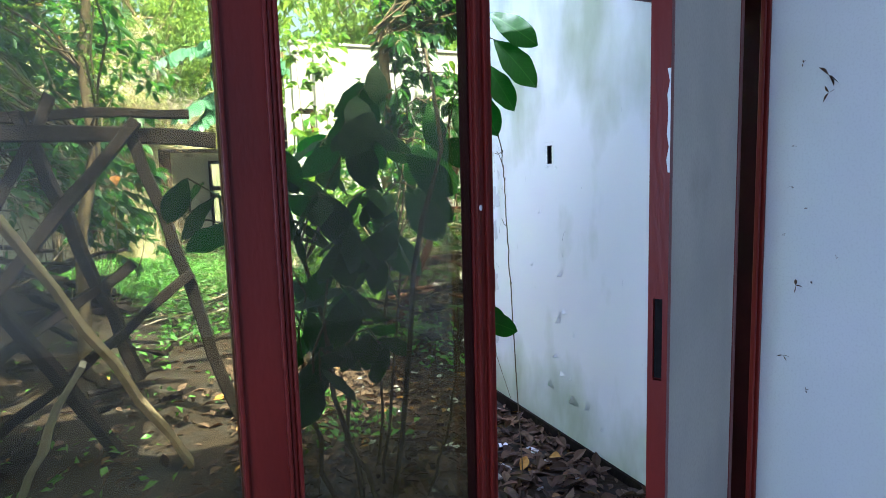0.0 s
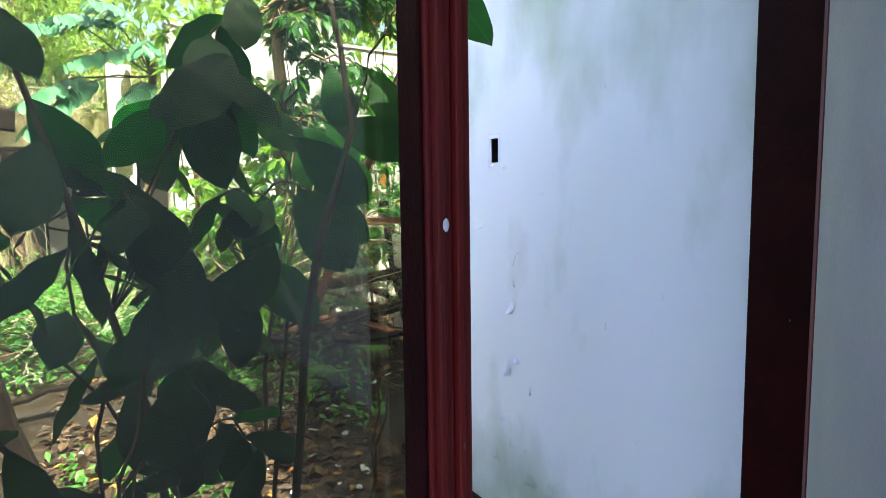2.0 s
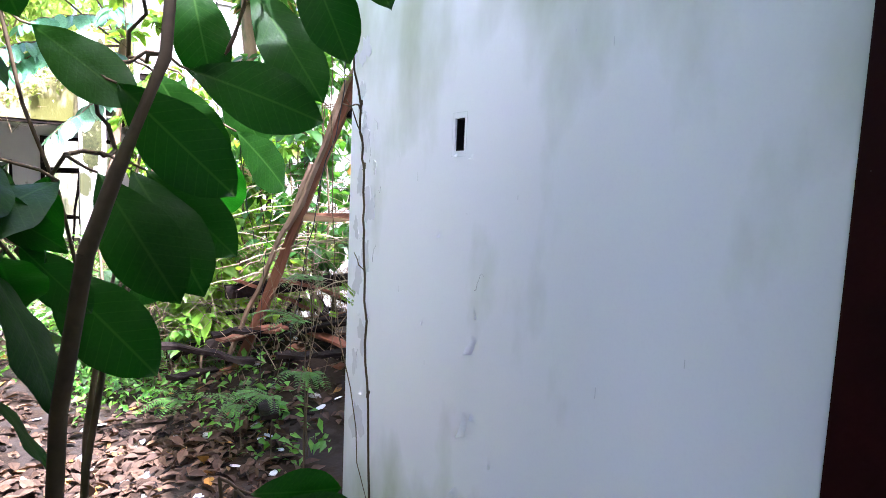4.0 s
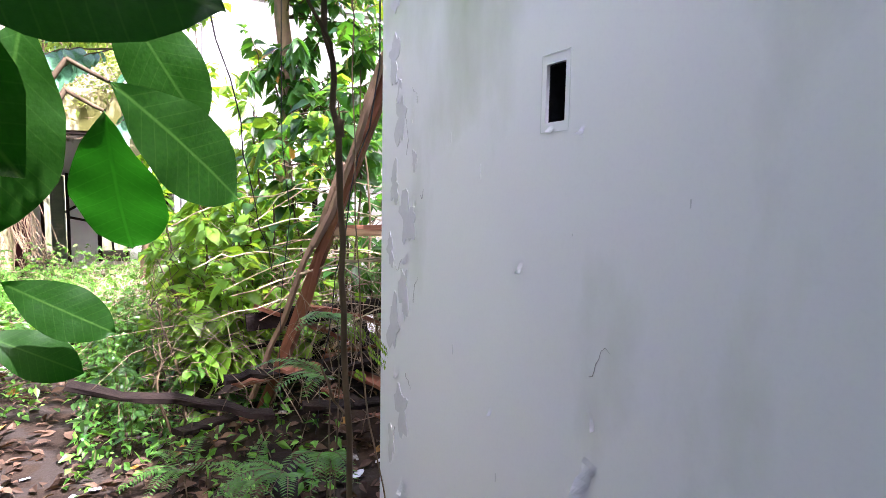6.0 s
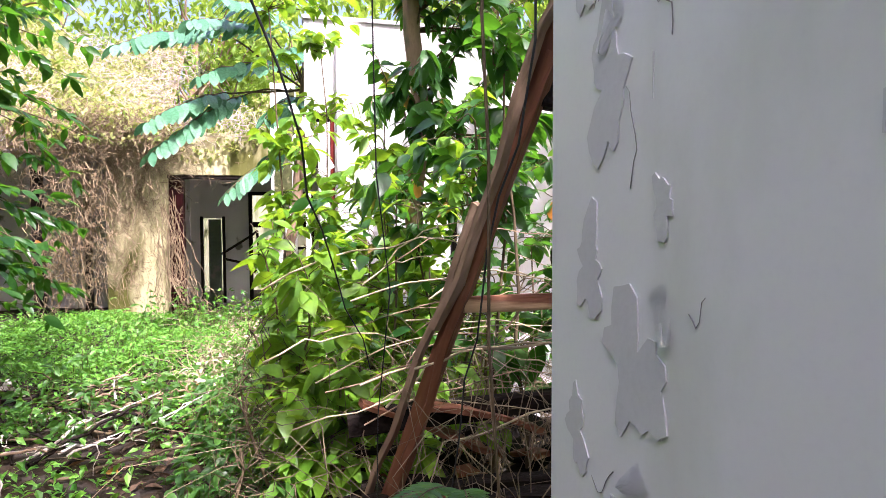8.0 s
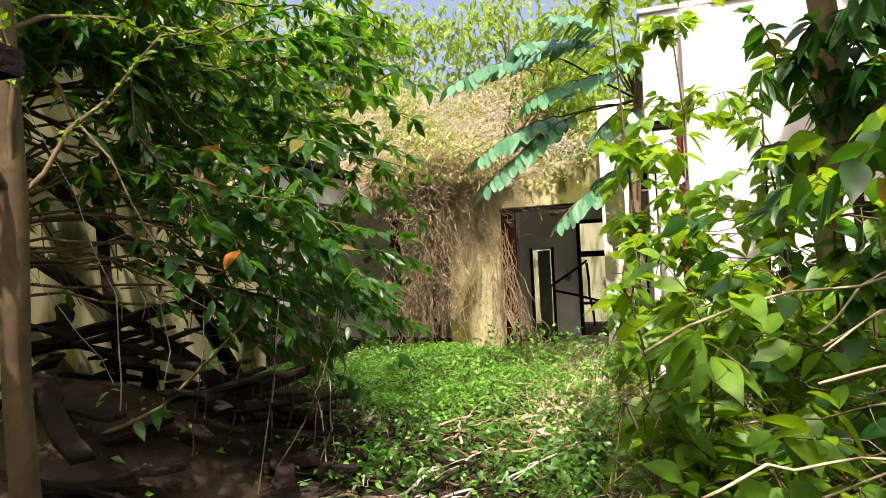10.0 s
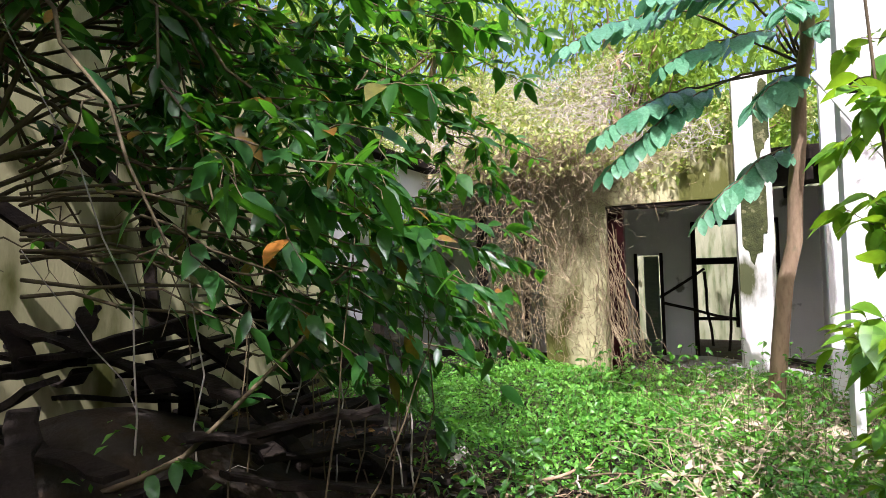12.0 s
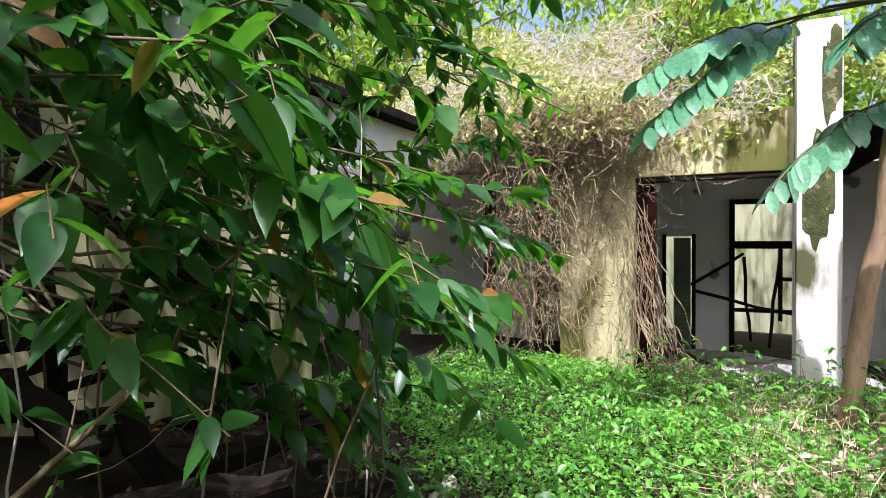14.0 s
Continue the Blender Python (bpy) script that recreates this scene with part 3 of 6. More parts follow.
for i, (y, z, w, h, l, t) in enumerate(((1.185, 1.125, 0.035, 0.065, 0.022, 0.2), (1.221, 0.85, 0.03, 0.08, 0.028, -0.2), (1.16, 0.855, 0.05, 0.02, 0.012, 0.4), (1.235, 0.56, 0.04, 0.03, 0.016, 0.8), (1.18, 0.46, 0.06, 0.02, 0.014, 0.3), (1.10, 0.45, 0.03, 0.012, 0.008, 0.2), (1.42, 1.47, 0.016, 0.03, 0.012, 0.0), (1.20, 1.23, 0.01, 0.05, 0.008, -0.5), (1.05, 0.33, 0.09, 0.04, 0.02, 0.6), (0.93, 0.36, 0.05, 0.05, 0.016, 0.1), (0.80, 0.25, 0.04, 0.02, 0.01, 0.1), (1.52, 1.12, 0.012, 0.03, 0.008, 0.2), (1.08, 0.76, 0.012, 0.05, 0.008, -0.3), (1.3, 0.35, 0.07, 0.03, 0.012, 0.9), (1.24, 1.737, 0.012, 0.018, 0.012, 0.0), (1.33, 1.745, 0.014, 0.016, 0.01, 0.3), (2.06, 1.93, 0.04, 0.06, 0.005, 0.5), (1.98, 1.62, 0.03, 0.06, 0.006, -0.4), (2.0, 1.42, 0.03, 0.05, 0.005, 0.9), (2.08, 1.06, 0.04, 0.05, 0.006, 0.3), (2.02, 0.70, 0.05, 0.05, 0.012, 0.2))):
    flake(y, z, w, h, l, t, i)


def bare_patch(y, z, w, h, seed):
    """A ragged shallow patch where the paint has come away."""
    rng = np.random.default_rng(seed)
    bm = bmesh.new()
    n = 30
    ph = rng.uniform(0, 6.28, 4)
    ring, foot = [], []
    mid = bm.verts.new((1.1078, y, z))
    for i in range(n):
        a = 2 * math.pi * i / n
        r = 1 + 0.28 * math.sin(2 * a + ph[0]) + 0.2 * math.sin(3 * a + ph[1]) + 0.18 * math.sin(5 * a + ph[2]) + 0.12 * math.sin(9 * a + ph[3]) + rng.normal(0, 0.06)
        u, v = y + math.cos(a) * w / 2 * r, z + math.sin(a) * h / 2 * r
        ring.append(bm.verts.new((1.1078, u, v)))
        foot.append(bm.verts.new((1.1098, u, v)))
    for i in range(n):
        j = (i + 1) % n
        bm.faces.new((mid, ring[i], ring[j]))
        bm.faces.new((ring[i], foot[i], foot[j], ring[j]))
    part("bare_patch", bm, M["plaster"], outer, "grey bare patch")


for i, (y, z, w, h) in enumerate(((2.08, 1.84, 0.09, 0.14), (2.02, 1.53, 0.11, 0.13), (2.12, 1.63, 0.07, 0.10), (2.13, 2.02, 0.08, 0.12), (2.04, 1.30, 0.06, 0.16), (2.12, 1.18, 0.09, 0.15), (2.05, 0.92, 0.10, 0.13), (2.13, 0.78, 0.06, 0.10), (2.10, 2.22, 0.09, 0.12), (2.09, 0.5, 0.12, 0.18), (1.97, 1.70, 0.035, 0.05), (2.15, 1.42, 0.05, 0.09))):
    bare_patch(y, z, w, h, i + 40)
for i, (y, z, h) in enumerate(((0.649, 1.103, 0.045), (0.666, 1.999, 0.035), (1.99, 1.83, 0.07), (1.0, 1.6, 0.02), (0.40, 1.25, 0.03), (1.261, 1.535, 0.008), (0.5, 0.7, 0.02), (1.6, 1.66, 0.05), (1.72, 1.2, 0.04), (1.5, 0.95, 0.03), (0.8, 2.05, 0.012), (1.75, 1.75, 0.04))):
    part("scratch", slab(1.1086, 1.1097, y - 0.0009, y + 0.0009, z - h / 3, z + h / 3), M["plaster"], outer)


def crack(y, z, steps, seed):
    """A jagged hairline where the paint has split and lifted."""
    rng = np.random.default_rng(seed)
    a, p = rng.uniform(0, 6.28), np.array((y, z))
    pts = []
    for i in range(steps):
        pts.append((1.1092, p[0], p[1]))
        a += rng.normal(0, 0.7)
        p = p + np.array((math.cos(a) * 0.6, math.sin(a))) * rng.uniform(0.008, 0.022)
        p[0] = min(p[0], 2.17)
    V, T = tube(pts, 0.0008, 0.0004, 4)
    mesh_from("crack", V, T, M["crack"], outer)


for i, (y, z, n) in enumerate(((1.96, 1.86, 8), (2.03, 1.72, 9), (2.00, 1.55, 8), (1.93, 1.60, 6), (2.06, 1.40, 8), (1.97, 1.28, 7), (2.08, 1.95, 6), (2.02, 1.05, 7), (1.20, 1.28, 8), (2.1, 0.85, 7))):
    crack(y, z, n, 70 + i)


# unseen end wall and roof added behind the white wall, shading the debris
structure("wall_end", slab(1.29, 5.0, 2.08, 2.255, -0.15, 3.4), M["outer"], "unseen white end wall added under the roof slab", "wall")
structure("roof", slab(0.98, 5.1, -0.3, 2.32, 3.41, 3.55), M["rot"], "unseen dark roof slab added over the white wall to shade the debris", "roof")
structure("roof_eave", slab(1.9, 5.1, 2.323, 2.75, 3.43, 3.53), M["rot"], "unseen dark eave added to the roof slab to shade the debris", "roof")


# greens of the backdrop that stands in for sunlit plants
M["garden"] = material("sunlit_plant_backdrop", (0.34, 0.33, 0.22), (0.22, 0.23, 0.13), 0.9, 3.0, 0.4, 0.2, 40, c=(0.10, 0.13, 0.05), c_at=0.48, c_scale=5, c_soft=0.2, stretch=(1.6, 1, 0.3))
M["moss"] = material("dark_moss", (0.035, 0.040, 0.016), (0.075, 0.080, 0.03), 0.95, 12, 0.9, 0.1, 60, c=(0.16, 0.15, 0.08), c_at=0.62, c_scale=9)


# ---- the ruined buildings ----
FY = 12.2
back = tagged(thing("building_back", 0, FY, 0), "ruined low building with mossy yellow lintel, overgrown by dry vines", "building", kind="structure")


def bpart(name, x0, x1, y0, y1, z0, z1, mat, parent, label="", bevel=0.012):
    ob = part(name, slab(x0, x1, y0, y1, z0, z1, bevel=bevel), M[mat], parent, label)
    ob.matrix_parent_inverse = parent.matrix_basis.inverted() if parent else Matrix()
    return ob


bpy.context.view_layer.update()
bpart("pier", -2.42, -1.47, FY, FY + 0.35, -0.2, 3.25, "yellow", back, "yellowish pier under dry vines")
# the post's maroon is darkened for the shade behind the stems
bpart("frame_post", -1.47, -1.24, FY + 0.12, FY + 0.30, -0.2, 2.52, "maroon_shaded", back, "maroon frame post, shade put into its colour")
bpart("lintel", -1.47, 0.24, FY, FY + 0.25, 2.53, 3.25, "yellow", back, "mossy yellow lintel")
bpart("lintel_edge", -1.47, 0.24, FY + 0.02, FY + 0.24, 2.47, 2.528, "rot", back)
bpart("pillar", 0.24, 0.66, FY - 0.25, FY + 0.2, -0.2, 4.1, "pillar", back, "weathered white pillar, mossy above")
def moss_patch(x, z, w, h, seed):
    """A ragged dark sheet of moss on the pillar's face."""
    rng = np.random.default_rng(seed)
    bm = bmesh.new()
    n = 34
    ph = rng.uniform(0, 6.28, 4)
    mid = bm.verts.new((x, FY - 0.256, z))
    ring = []
    for i in range(n):
        a = 2 * math.pi * i / n
        r = 1 + 0.12 * math.sin(2 * a + ph[0]) + 0.12 * math.sin(4 * a + ph[1]) + 0.08 * math.sin(9 * a + ph[2]) + rng.normal(0, 0.05)
        ring.append(bm.verts.new((x + max(-0.5, min(0.5, math.cos(a) * 0.62 * r)) * w, FY - 0.255, z + math.sin(a) * h / 2 * r)))
    for i in range(n):
        bm.faces.new((mid, ring[i], ring[(i + 1) % n]))
    ob = part("moss", bm, M["moss"], back, "dark moss sheet")
    ob.matrix_parent_inverse = back.matrix_basis.inverted()


moss_patch(0.44, 2.30, 0.30, 1.2, 3)
moss_patch(0.56, 3.5, 0.18, 0.9, 4)
# made-up sheet seen through the rear openings in place of sunlit plants
bpart("garden_wall", -3.5, 3.5, 17.6, 17.8, -0.2, 3.6, "garden", back, "made-up backdrop coloured like sunlit plants behind the ruin")
bpart("side_wall", -1.75, -1.60, FY + 0.35, 15.0, -0.2, 2.9, "inner", back)
bpart("side_wall", 1.6, 1.75, FY + 0.2, 15.0, -0.2, 2.9, "inner", back)
for x0, x1, z0, z1 in ((-1.60, -1.36, -0.2, 2.9), (-0.90, -0.39, -0.2, 2.9), (-1.36, -0.90, 1.82, 2.9), (-0.39, 1.0, 2.4, 2.9), (1.0, 1.6, -0.2, 2.9)):
    bpart("rear_wall", x0, x1, 15.0, 15.15, z0, z1, "inner", back, bevel=0.0)
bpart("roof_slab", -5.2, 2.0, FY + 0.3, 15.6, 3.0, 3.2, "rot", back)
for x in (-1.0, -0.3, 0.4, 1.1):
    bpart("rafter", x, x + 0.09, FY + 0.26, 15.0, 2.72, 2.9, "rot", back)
bpart("inner_floor", -4.4, 1.6, FY, 15.0, -0.2, -0.02, "cement", back)
bpart("door_post", -1.40, -1.34, 14.93, 14.995, -0.2, 1.86, "rot", back)
bpart("door_post", -0.95, -0.89, 14.93, 14.995, -0.2, 1.86, "rot", back)
sh = bpart("shutter_door", -1.22, -0.96, 14.86, 14.90, -0.1, 1.80, "shutter", back, "green louvred shutter door")
for z in np.arange(0.1, 1.7, 0.07):
    s = part("slat", slab(-1.17, -1.01, 14.835, 14.855, z, z + 0.045, bevel=0.004), M["shutter"], sh)
wf = bpart("window_frame", -0.40, -0.32, 14.92, 14.995, -0.2, 2.40, "rot", back, "dark broken window frame")
for x0, x1, z0, z1 in ((-0.32, 1.0, 2.32, 2.40), (-0.32, 1.0, 1.62, 1.74), (0.28, 0.34, 0.5, 1.62), (-0.32, 0.9, 0.62, 0.68), (0.34, 1.0, 1.12, 1.18), (0.95, 1.0, -0.2, 2.32)):
    bpart("frame_bar", x0, x1, 14.93, 14.985, z0, z1, "rot", back)
for a, b in (((-0.95, 14.7, 1.05), (-0.2, 14.75, 1.55)), ((-0.9, 14.72, 0.95), (0.9, 14.8, 0.55)), ((-0.2, 14.6, 1.5), (-0.1, 14.7, 0.2)), ((0.3, 14.7, 1.6), (0.15, 14.8, 0.1))):
    V, T = tube(wander(np.random.default_rng(7), a, b, 5, 0, 0.03), 0.03, 0.025, 6)
    ob = mesh_from("broken_bar", V, T, M["rot"], back)
    ob.matrix_parent_inverse = back.matrix_basis.inverted()
# dark open bay beside the pier
bpart("bay_rear", -6.0, -1.75, 14.6, 14.75, -0.2, 3.0, "inner", back)
bpart("bay_post", -3.55, -3.40, FY + 0.1, FY + 0.25, -0.2, 2.75, "rot", back)
bpart("bay_post", -2.85, -2.75, FY + 0.3, FY + 0.42, -0.2, 2.75, "rot", back)
bpart("bay_beam", -4.4, -2.42, FY + 0.05, FY + 0.3, 2.75, 3.2, "facade", back)

left = tagged(thing("building_left", -4.4, 6.0, 0), "collapsed building with pale mossy yellow plaster wall", "building", kind="structure")
bpy.context.view_layer.update()
bpart("wall", -4.62, -4.40, 3.6, 8.9, -0.2, 4.1, "yellow", left)
bpart("corner_pier", -4.62, -4.36, 8.9, 9.5, -0.2, 3.25, "yellow", left)
bpart("fascia", -4.55, -4.38, 9.5, FY + 0.1, 2.78, 3.28, "facade", left)
bpart("post", -4.5, -4.38, 10.6, 10.72, -0.2, 2.78, "rot", left)
bpart("rear_wall", -7.2, -7.05, 3.6, 14.7, -0.2, 3.2, "inner", left)
bpart("roof", -7.2, -4.3, 3.4, 8.95, 4.11, 4.22, "rot", left)
bpart("roof", -7.2, -4.2, 8.96, FY + 0.2, 3.3, 3.42, "rot", left)

right = tagged(thing("building_right", 1.5, 8.5, 0), "sunlit white plastered building with dark broken openings", "building", kind="structure")
bpy.context.view_layer.update()
RY = 8.5
for x0, x1, z0, z1 in ((1.14, 1.80, -0.2, 4.05), (0.80, 1.14, 2.98, 4.05), (0.80, 0.86, -0.2, 2.98), (1.80, 2.62, 2.5, 4.05), (2.62, 6.5, -0.2, 4.05), (1.80, 2.62, -0.2, 0.9)):
    bpart("wall", x0, x1, RY, RY + 0.2, z0, z1, "facade", right, bevel=0.0)
bpart("column", 1.16, 1.44, RY - 0.12, RY - 0.002, -0.2, 4.0, "facade", right)
bpart("wall", 2.2, 2.5, RY - 0.6, RY - 0.01, -0.2, 0.8, "facade", right)
bpart("cap", 0.78, 6.5, RY - 0.03, RY + 0.23, 4.052, 4.10, "facade", right, "weathered top course of the wall")
bpart("inner_wall", 1.0, 6.5, 10.6, 10.7, -0.2, 4.0, "inner", right)
bpart("window_post", 1.09, 1.138, RY + 0.02, RY + 0.15, 0.5, 2.978, "red", right)
bpart("window_head", 0.861, 1.09, RY + 0.02, RY + 0.15, 2.90, 2.978, "rot", right)
bpart("opening_head", 1.80, 2.62, RY - 0.02, RY + 0.1, 2.43, 2.498, "rot", right)
bpart("opening_post", 2.56, 2.62, RY - 0.02, RY + 0.1, 0.9, 2.43, "rot", right)
bd = bpart("loose_board", 0.0, 0.09, 0.0, 0.03, 0.0, 0.85, "facade", right, "pale board hanging askew")
bd.matrix_parent_inverse = Matrix()
bd.matrix_local = right.matrix_basis.inverted() @ (Matrix.Translation((1.06, RY - 0.1, 2.30)) @ Euler((0, radians(-32), 0)).to_matrix().to_4x4())
bpart("low_wall", 3.4, 3.75, 6.0, 6.3, -0.2, 1.25, "facade", right, "sunlit stump of white wall")
bpart("low_wall", 2.3, 3.3, 6.2, 6.4, -0.2, 0.75, "inner", right)


# ---- timbers ----
def timber(name, a, b, w, h, mat, label, category="timber", group="", roll=0.0, seed=1):
    """A sawn beam from a to b with worn edges, a little bent."""
    rng = np.random.default_rng(seed)
    a, b = Vector(a), Vector(b)
    L = (b - a).length
    bm = bmesh.new()
    n = 9
    rings = []
    bend = np.cumsum(rng.normal(0, 0.012, (n, 2)), axis=0)
    bend = bend - np.linspace(0, 1, n)[:, None] * bend[-1]
    for i in range(n):
        z = L * i / (n - 1)
        k = 1 + rng.normal(0, 0.05)
        ring = []
        c = 0.18
        for sx, sy in ((-1, -1 + c), (-1 + c, -1), (1 - c, -1), (1, -1 + c), (1, 1 - c), (1 - c, 1), (-1 + c, 1), (-1, 1 - c)):
            ring.append(bm.verts.new((sx * w / 2 * k + bend[i, 0] + rng.normal(0, 0.0025), sy * h / 2 * k + bend[i, 1] + rng.normal(0, 0.0025), z)))
        rings.append(ring)
    for p, q in zip(rings, rings[1:]):
        for i in range(8):
            bm.faces.new((p[i], p[(i + 1) % 8], q[(i + 1) % 8], q[i]))
    bm.faces.new(rings[0])
    bm.faces.new(rings[-1])
    ob = part(name, bm, M[mat])
    ob.matrix_world = Matrix.Translation(a) @ (b - a).to_track_quat("Z", "Y").to_matrix().to_4x4() @ pose(0, 0, 0, 0, 0, roll)
    return tagged(ob, label, category, group)


lean = thing("leaning_timber", 1.0, 4.02, 0.3, "split red-brown timber leaning over the debris", "timber")
bpy.context.view_layer.update()


def strip_of(parent, name, a, b, w, h, mat, roll, seed):
    ob = timber(name, a, b, w, h, mat, "", "", roll=roll, seed=seed)
    m = ob.matrix_world.copy()
    ob.parent = parent
    ob.matrix_local = parent.matrix_basis.inverted() @ m


strip_of(lean, "beam", (1.0, 4.02, 0.15), (1.64, 2.92, 2.75), 0.080, 0.06, "timber", 25, 1)
strip_of(lean, "split_strip", (1.02, 3.96, 0.3), (1.50, 3.12, 2.2), 0.035, 0.03, "timber", 40, 61)
strip_of(lean, "split_strip", (0.97, 4.02, 0.35), (1.34, 3.36, 1.75), 0.03, 0.025, "bark", 10, 62)
strip_of(lean, "split_strip", (1.25, 3.50, 1.3), (1.66, 2.86, 2.8), 0.03, 0.03, "bark", 70, 63)
G = "collapsed roof timbers"
timber("fallen_beam", (1.50, 3.22, 2.10), (3.4, 3.7, 2.14), 0.05, 0.08, "rot", "weathered brown beam across the collapsed frame", "timber", G, seed=2)
timber("fallen_beam", (1.33, 3.48, 1.42), (3.4, 3.9, 1.40), 0.045, 0.055, "timber", "weathered brown beam across the collapsed frame", "timber", G, seed=3)
timber("fallen_beam", (0.95, 4.05, 0.80), (3.2, 3.9, 0.98), 0.09, 0.10, "rot", "dark rotten beam lying on the debris", "timber", G, seed=4)
timber("fallen_beam", (0.6, 4.3, 0.34), (2.4, 3.4, 0.72), 0.10, 0.08, "rot", "dark rotten beam lying on the debris", "timber", G, seed=5)
timber("fallen_beam", (1.8, 3.2, 0.0), (2.2, 4.6, 1.5), 0.09, 0.09, "rot", "dark rotten beam lying on the debris", "timber", G, seed=6)
for i in range(26):
    rb = np.random.default_rng(860 + i)
    x, y, z = rb.uniform(0.55, 1.5), rb.uniform(3.5, 4.6), rb.uniform(0.75, 1.45)
    a = Vector((x, y, z))
    b = a + Vector((rb.uniform(0.7, 1.7), rb.normal(0, 0.25), rb.uniform(-0.35, 0.25)))
    V, T = tube(wander(rb, a, b, 12, -rb.uniform(0.05, 0.25), 0.012), rb.uniform(0.003, 0.007), 0.002, 5)
    tagged(mesh_from("arching_stalk", V, T, M["straw" if i % 3 else "bark"], smooth=True), "long dry straw-coloured stalk arching over the debris", "stalk", "dry stalks over the debris")
timber("white_post", (2.02, 3.98, 0.35), (2.06, 4.0, 1.22), 0.13, 0.09, "pillar", "broken white-painted post in the debris", "post", seed=8)
timber("post", (2.55, 3.75, -0.1), (2.6, 3.72, 2.3), 0.10, 0.10, "rot", "dark upright post of the collapsed frame", "timber", G, seed=7)
for i in range(46):
    rb = np.random.default_rng(400 + i)
    x, y = rb.uniform(0.85, 2.5), rb.uniform(3.25, 4.7)
    z = float(ground_z(x, y)) + rb.uniform(0.02, 0.35)
    q = rb.uniform(0, 6.28)
    L = rb.uniform(0.3, 0.9)
    timber("broken_board", (x, y, z), (x + L * math.cos(q), y + L * math.sin(q), max(z + rb.normal(0, 0.15), 0.05)), 0.10, 0.025, "rot" if i % 5 < 3 else "timber", "rotten broken board in the debris heap", "board", "boards in the debris", seed=400 + i)
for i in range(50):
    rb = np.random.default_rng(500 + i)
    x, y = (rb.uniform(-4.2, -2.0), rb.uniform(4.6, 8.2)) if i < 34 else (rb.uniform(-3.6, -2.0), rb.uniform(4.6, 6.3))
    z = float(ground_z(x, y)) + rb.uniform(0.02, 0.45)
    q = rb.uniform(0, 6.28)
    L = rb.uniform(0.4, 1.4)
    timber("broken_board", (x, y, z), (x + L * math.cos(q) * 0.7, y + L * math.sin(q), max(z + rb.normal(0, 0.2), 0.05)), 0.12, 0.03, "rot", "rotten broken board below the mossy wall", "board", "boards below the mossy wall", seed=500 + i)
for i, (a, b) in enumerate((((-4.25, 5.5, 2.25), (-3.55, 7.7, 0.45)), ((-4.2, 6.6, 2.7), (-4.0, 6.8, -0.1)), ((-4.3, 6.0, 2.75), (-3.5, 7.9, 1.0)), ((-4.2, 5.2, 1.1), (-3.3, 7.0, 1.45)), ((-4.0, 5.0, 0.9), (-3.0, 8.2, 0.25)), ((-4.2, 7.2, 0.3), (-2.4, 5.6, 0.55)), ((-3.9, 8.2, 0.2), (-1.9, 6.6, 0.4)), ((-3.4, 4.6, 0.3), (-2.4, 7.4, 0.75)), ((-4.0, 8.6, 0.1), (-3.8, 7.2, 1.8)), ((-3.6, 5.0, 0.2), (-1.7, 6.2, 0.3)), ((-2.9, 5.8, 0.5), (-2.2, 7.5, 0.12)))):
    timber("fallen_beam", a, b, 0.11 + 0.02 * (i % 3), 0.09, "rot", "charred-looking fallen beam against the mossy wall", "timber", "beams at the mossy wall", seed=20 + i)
for i, (a, b) in enumerate((((-1.75, 2.9, 2.3), (-2.5, 2.7, 0.7)), ((-1.95, 3.0, 2.2), (-1.35, 2.9, 0.3)), ((-2.3, 2.4, 1.5), (-1.45, 2.2, 0.05)), ((-1.35, 2.95, 1.15), (-2.2, 2.75, 0.55)), ((-2.2, 2.1, 0.75), (-2.45, 2.0, 0.0)), ((-2.7, 3.3, 2.2), (-0.9, 3.4, 2.25)))):
    timber("broken_rafter", a, b, 0.09, 0.07, "rot", "dark weathered rafter of a fallen roof frame", "timber", "rafters outside the window", seed=50 + i)

# the fallen frame and boards outside the panes
GF = "fallen frame outside the glazed front"
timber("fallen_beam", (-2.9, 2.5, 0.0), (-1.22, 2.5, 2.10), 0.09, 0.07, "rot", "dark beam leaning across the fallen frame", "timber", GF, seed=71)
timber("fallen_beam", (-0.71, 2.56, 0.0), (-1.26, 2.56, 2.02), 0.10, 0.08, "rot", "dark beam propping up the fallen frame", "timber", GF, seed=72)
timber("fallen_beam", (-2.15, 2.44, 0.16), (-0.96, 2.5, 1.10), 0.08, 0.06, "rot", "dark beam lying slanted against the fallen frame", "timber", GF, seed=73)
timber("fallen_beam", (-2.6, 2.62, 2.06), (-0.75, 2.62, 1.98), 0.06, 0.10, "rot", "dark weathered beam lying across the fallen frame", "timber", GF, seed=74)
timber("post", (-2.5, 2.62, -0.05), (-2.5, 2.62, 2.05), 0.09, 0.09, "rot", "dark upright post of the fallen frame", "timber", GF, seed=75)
timber("loose_board", (-1.06, 1.9, 0.02), (-2.0, 1.9, 1.80), 0.12, 0.03, "dry", "faded tan board leaning on the undergrowth", "board", GF, seed=76)
timber("loose_board", (-1.92, 1.5, 0.0), (-1.48, 1.5, 0.82), 0.10, 0.03, "pale", "short grey weathered board stuck in the ground", "board", GF, seed=77)
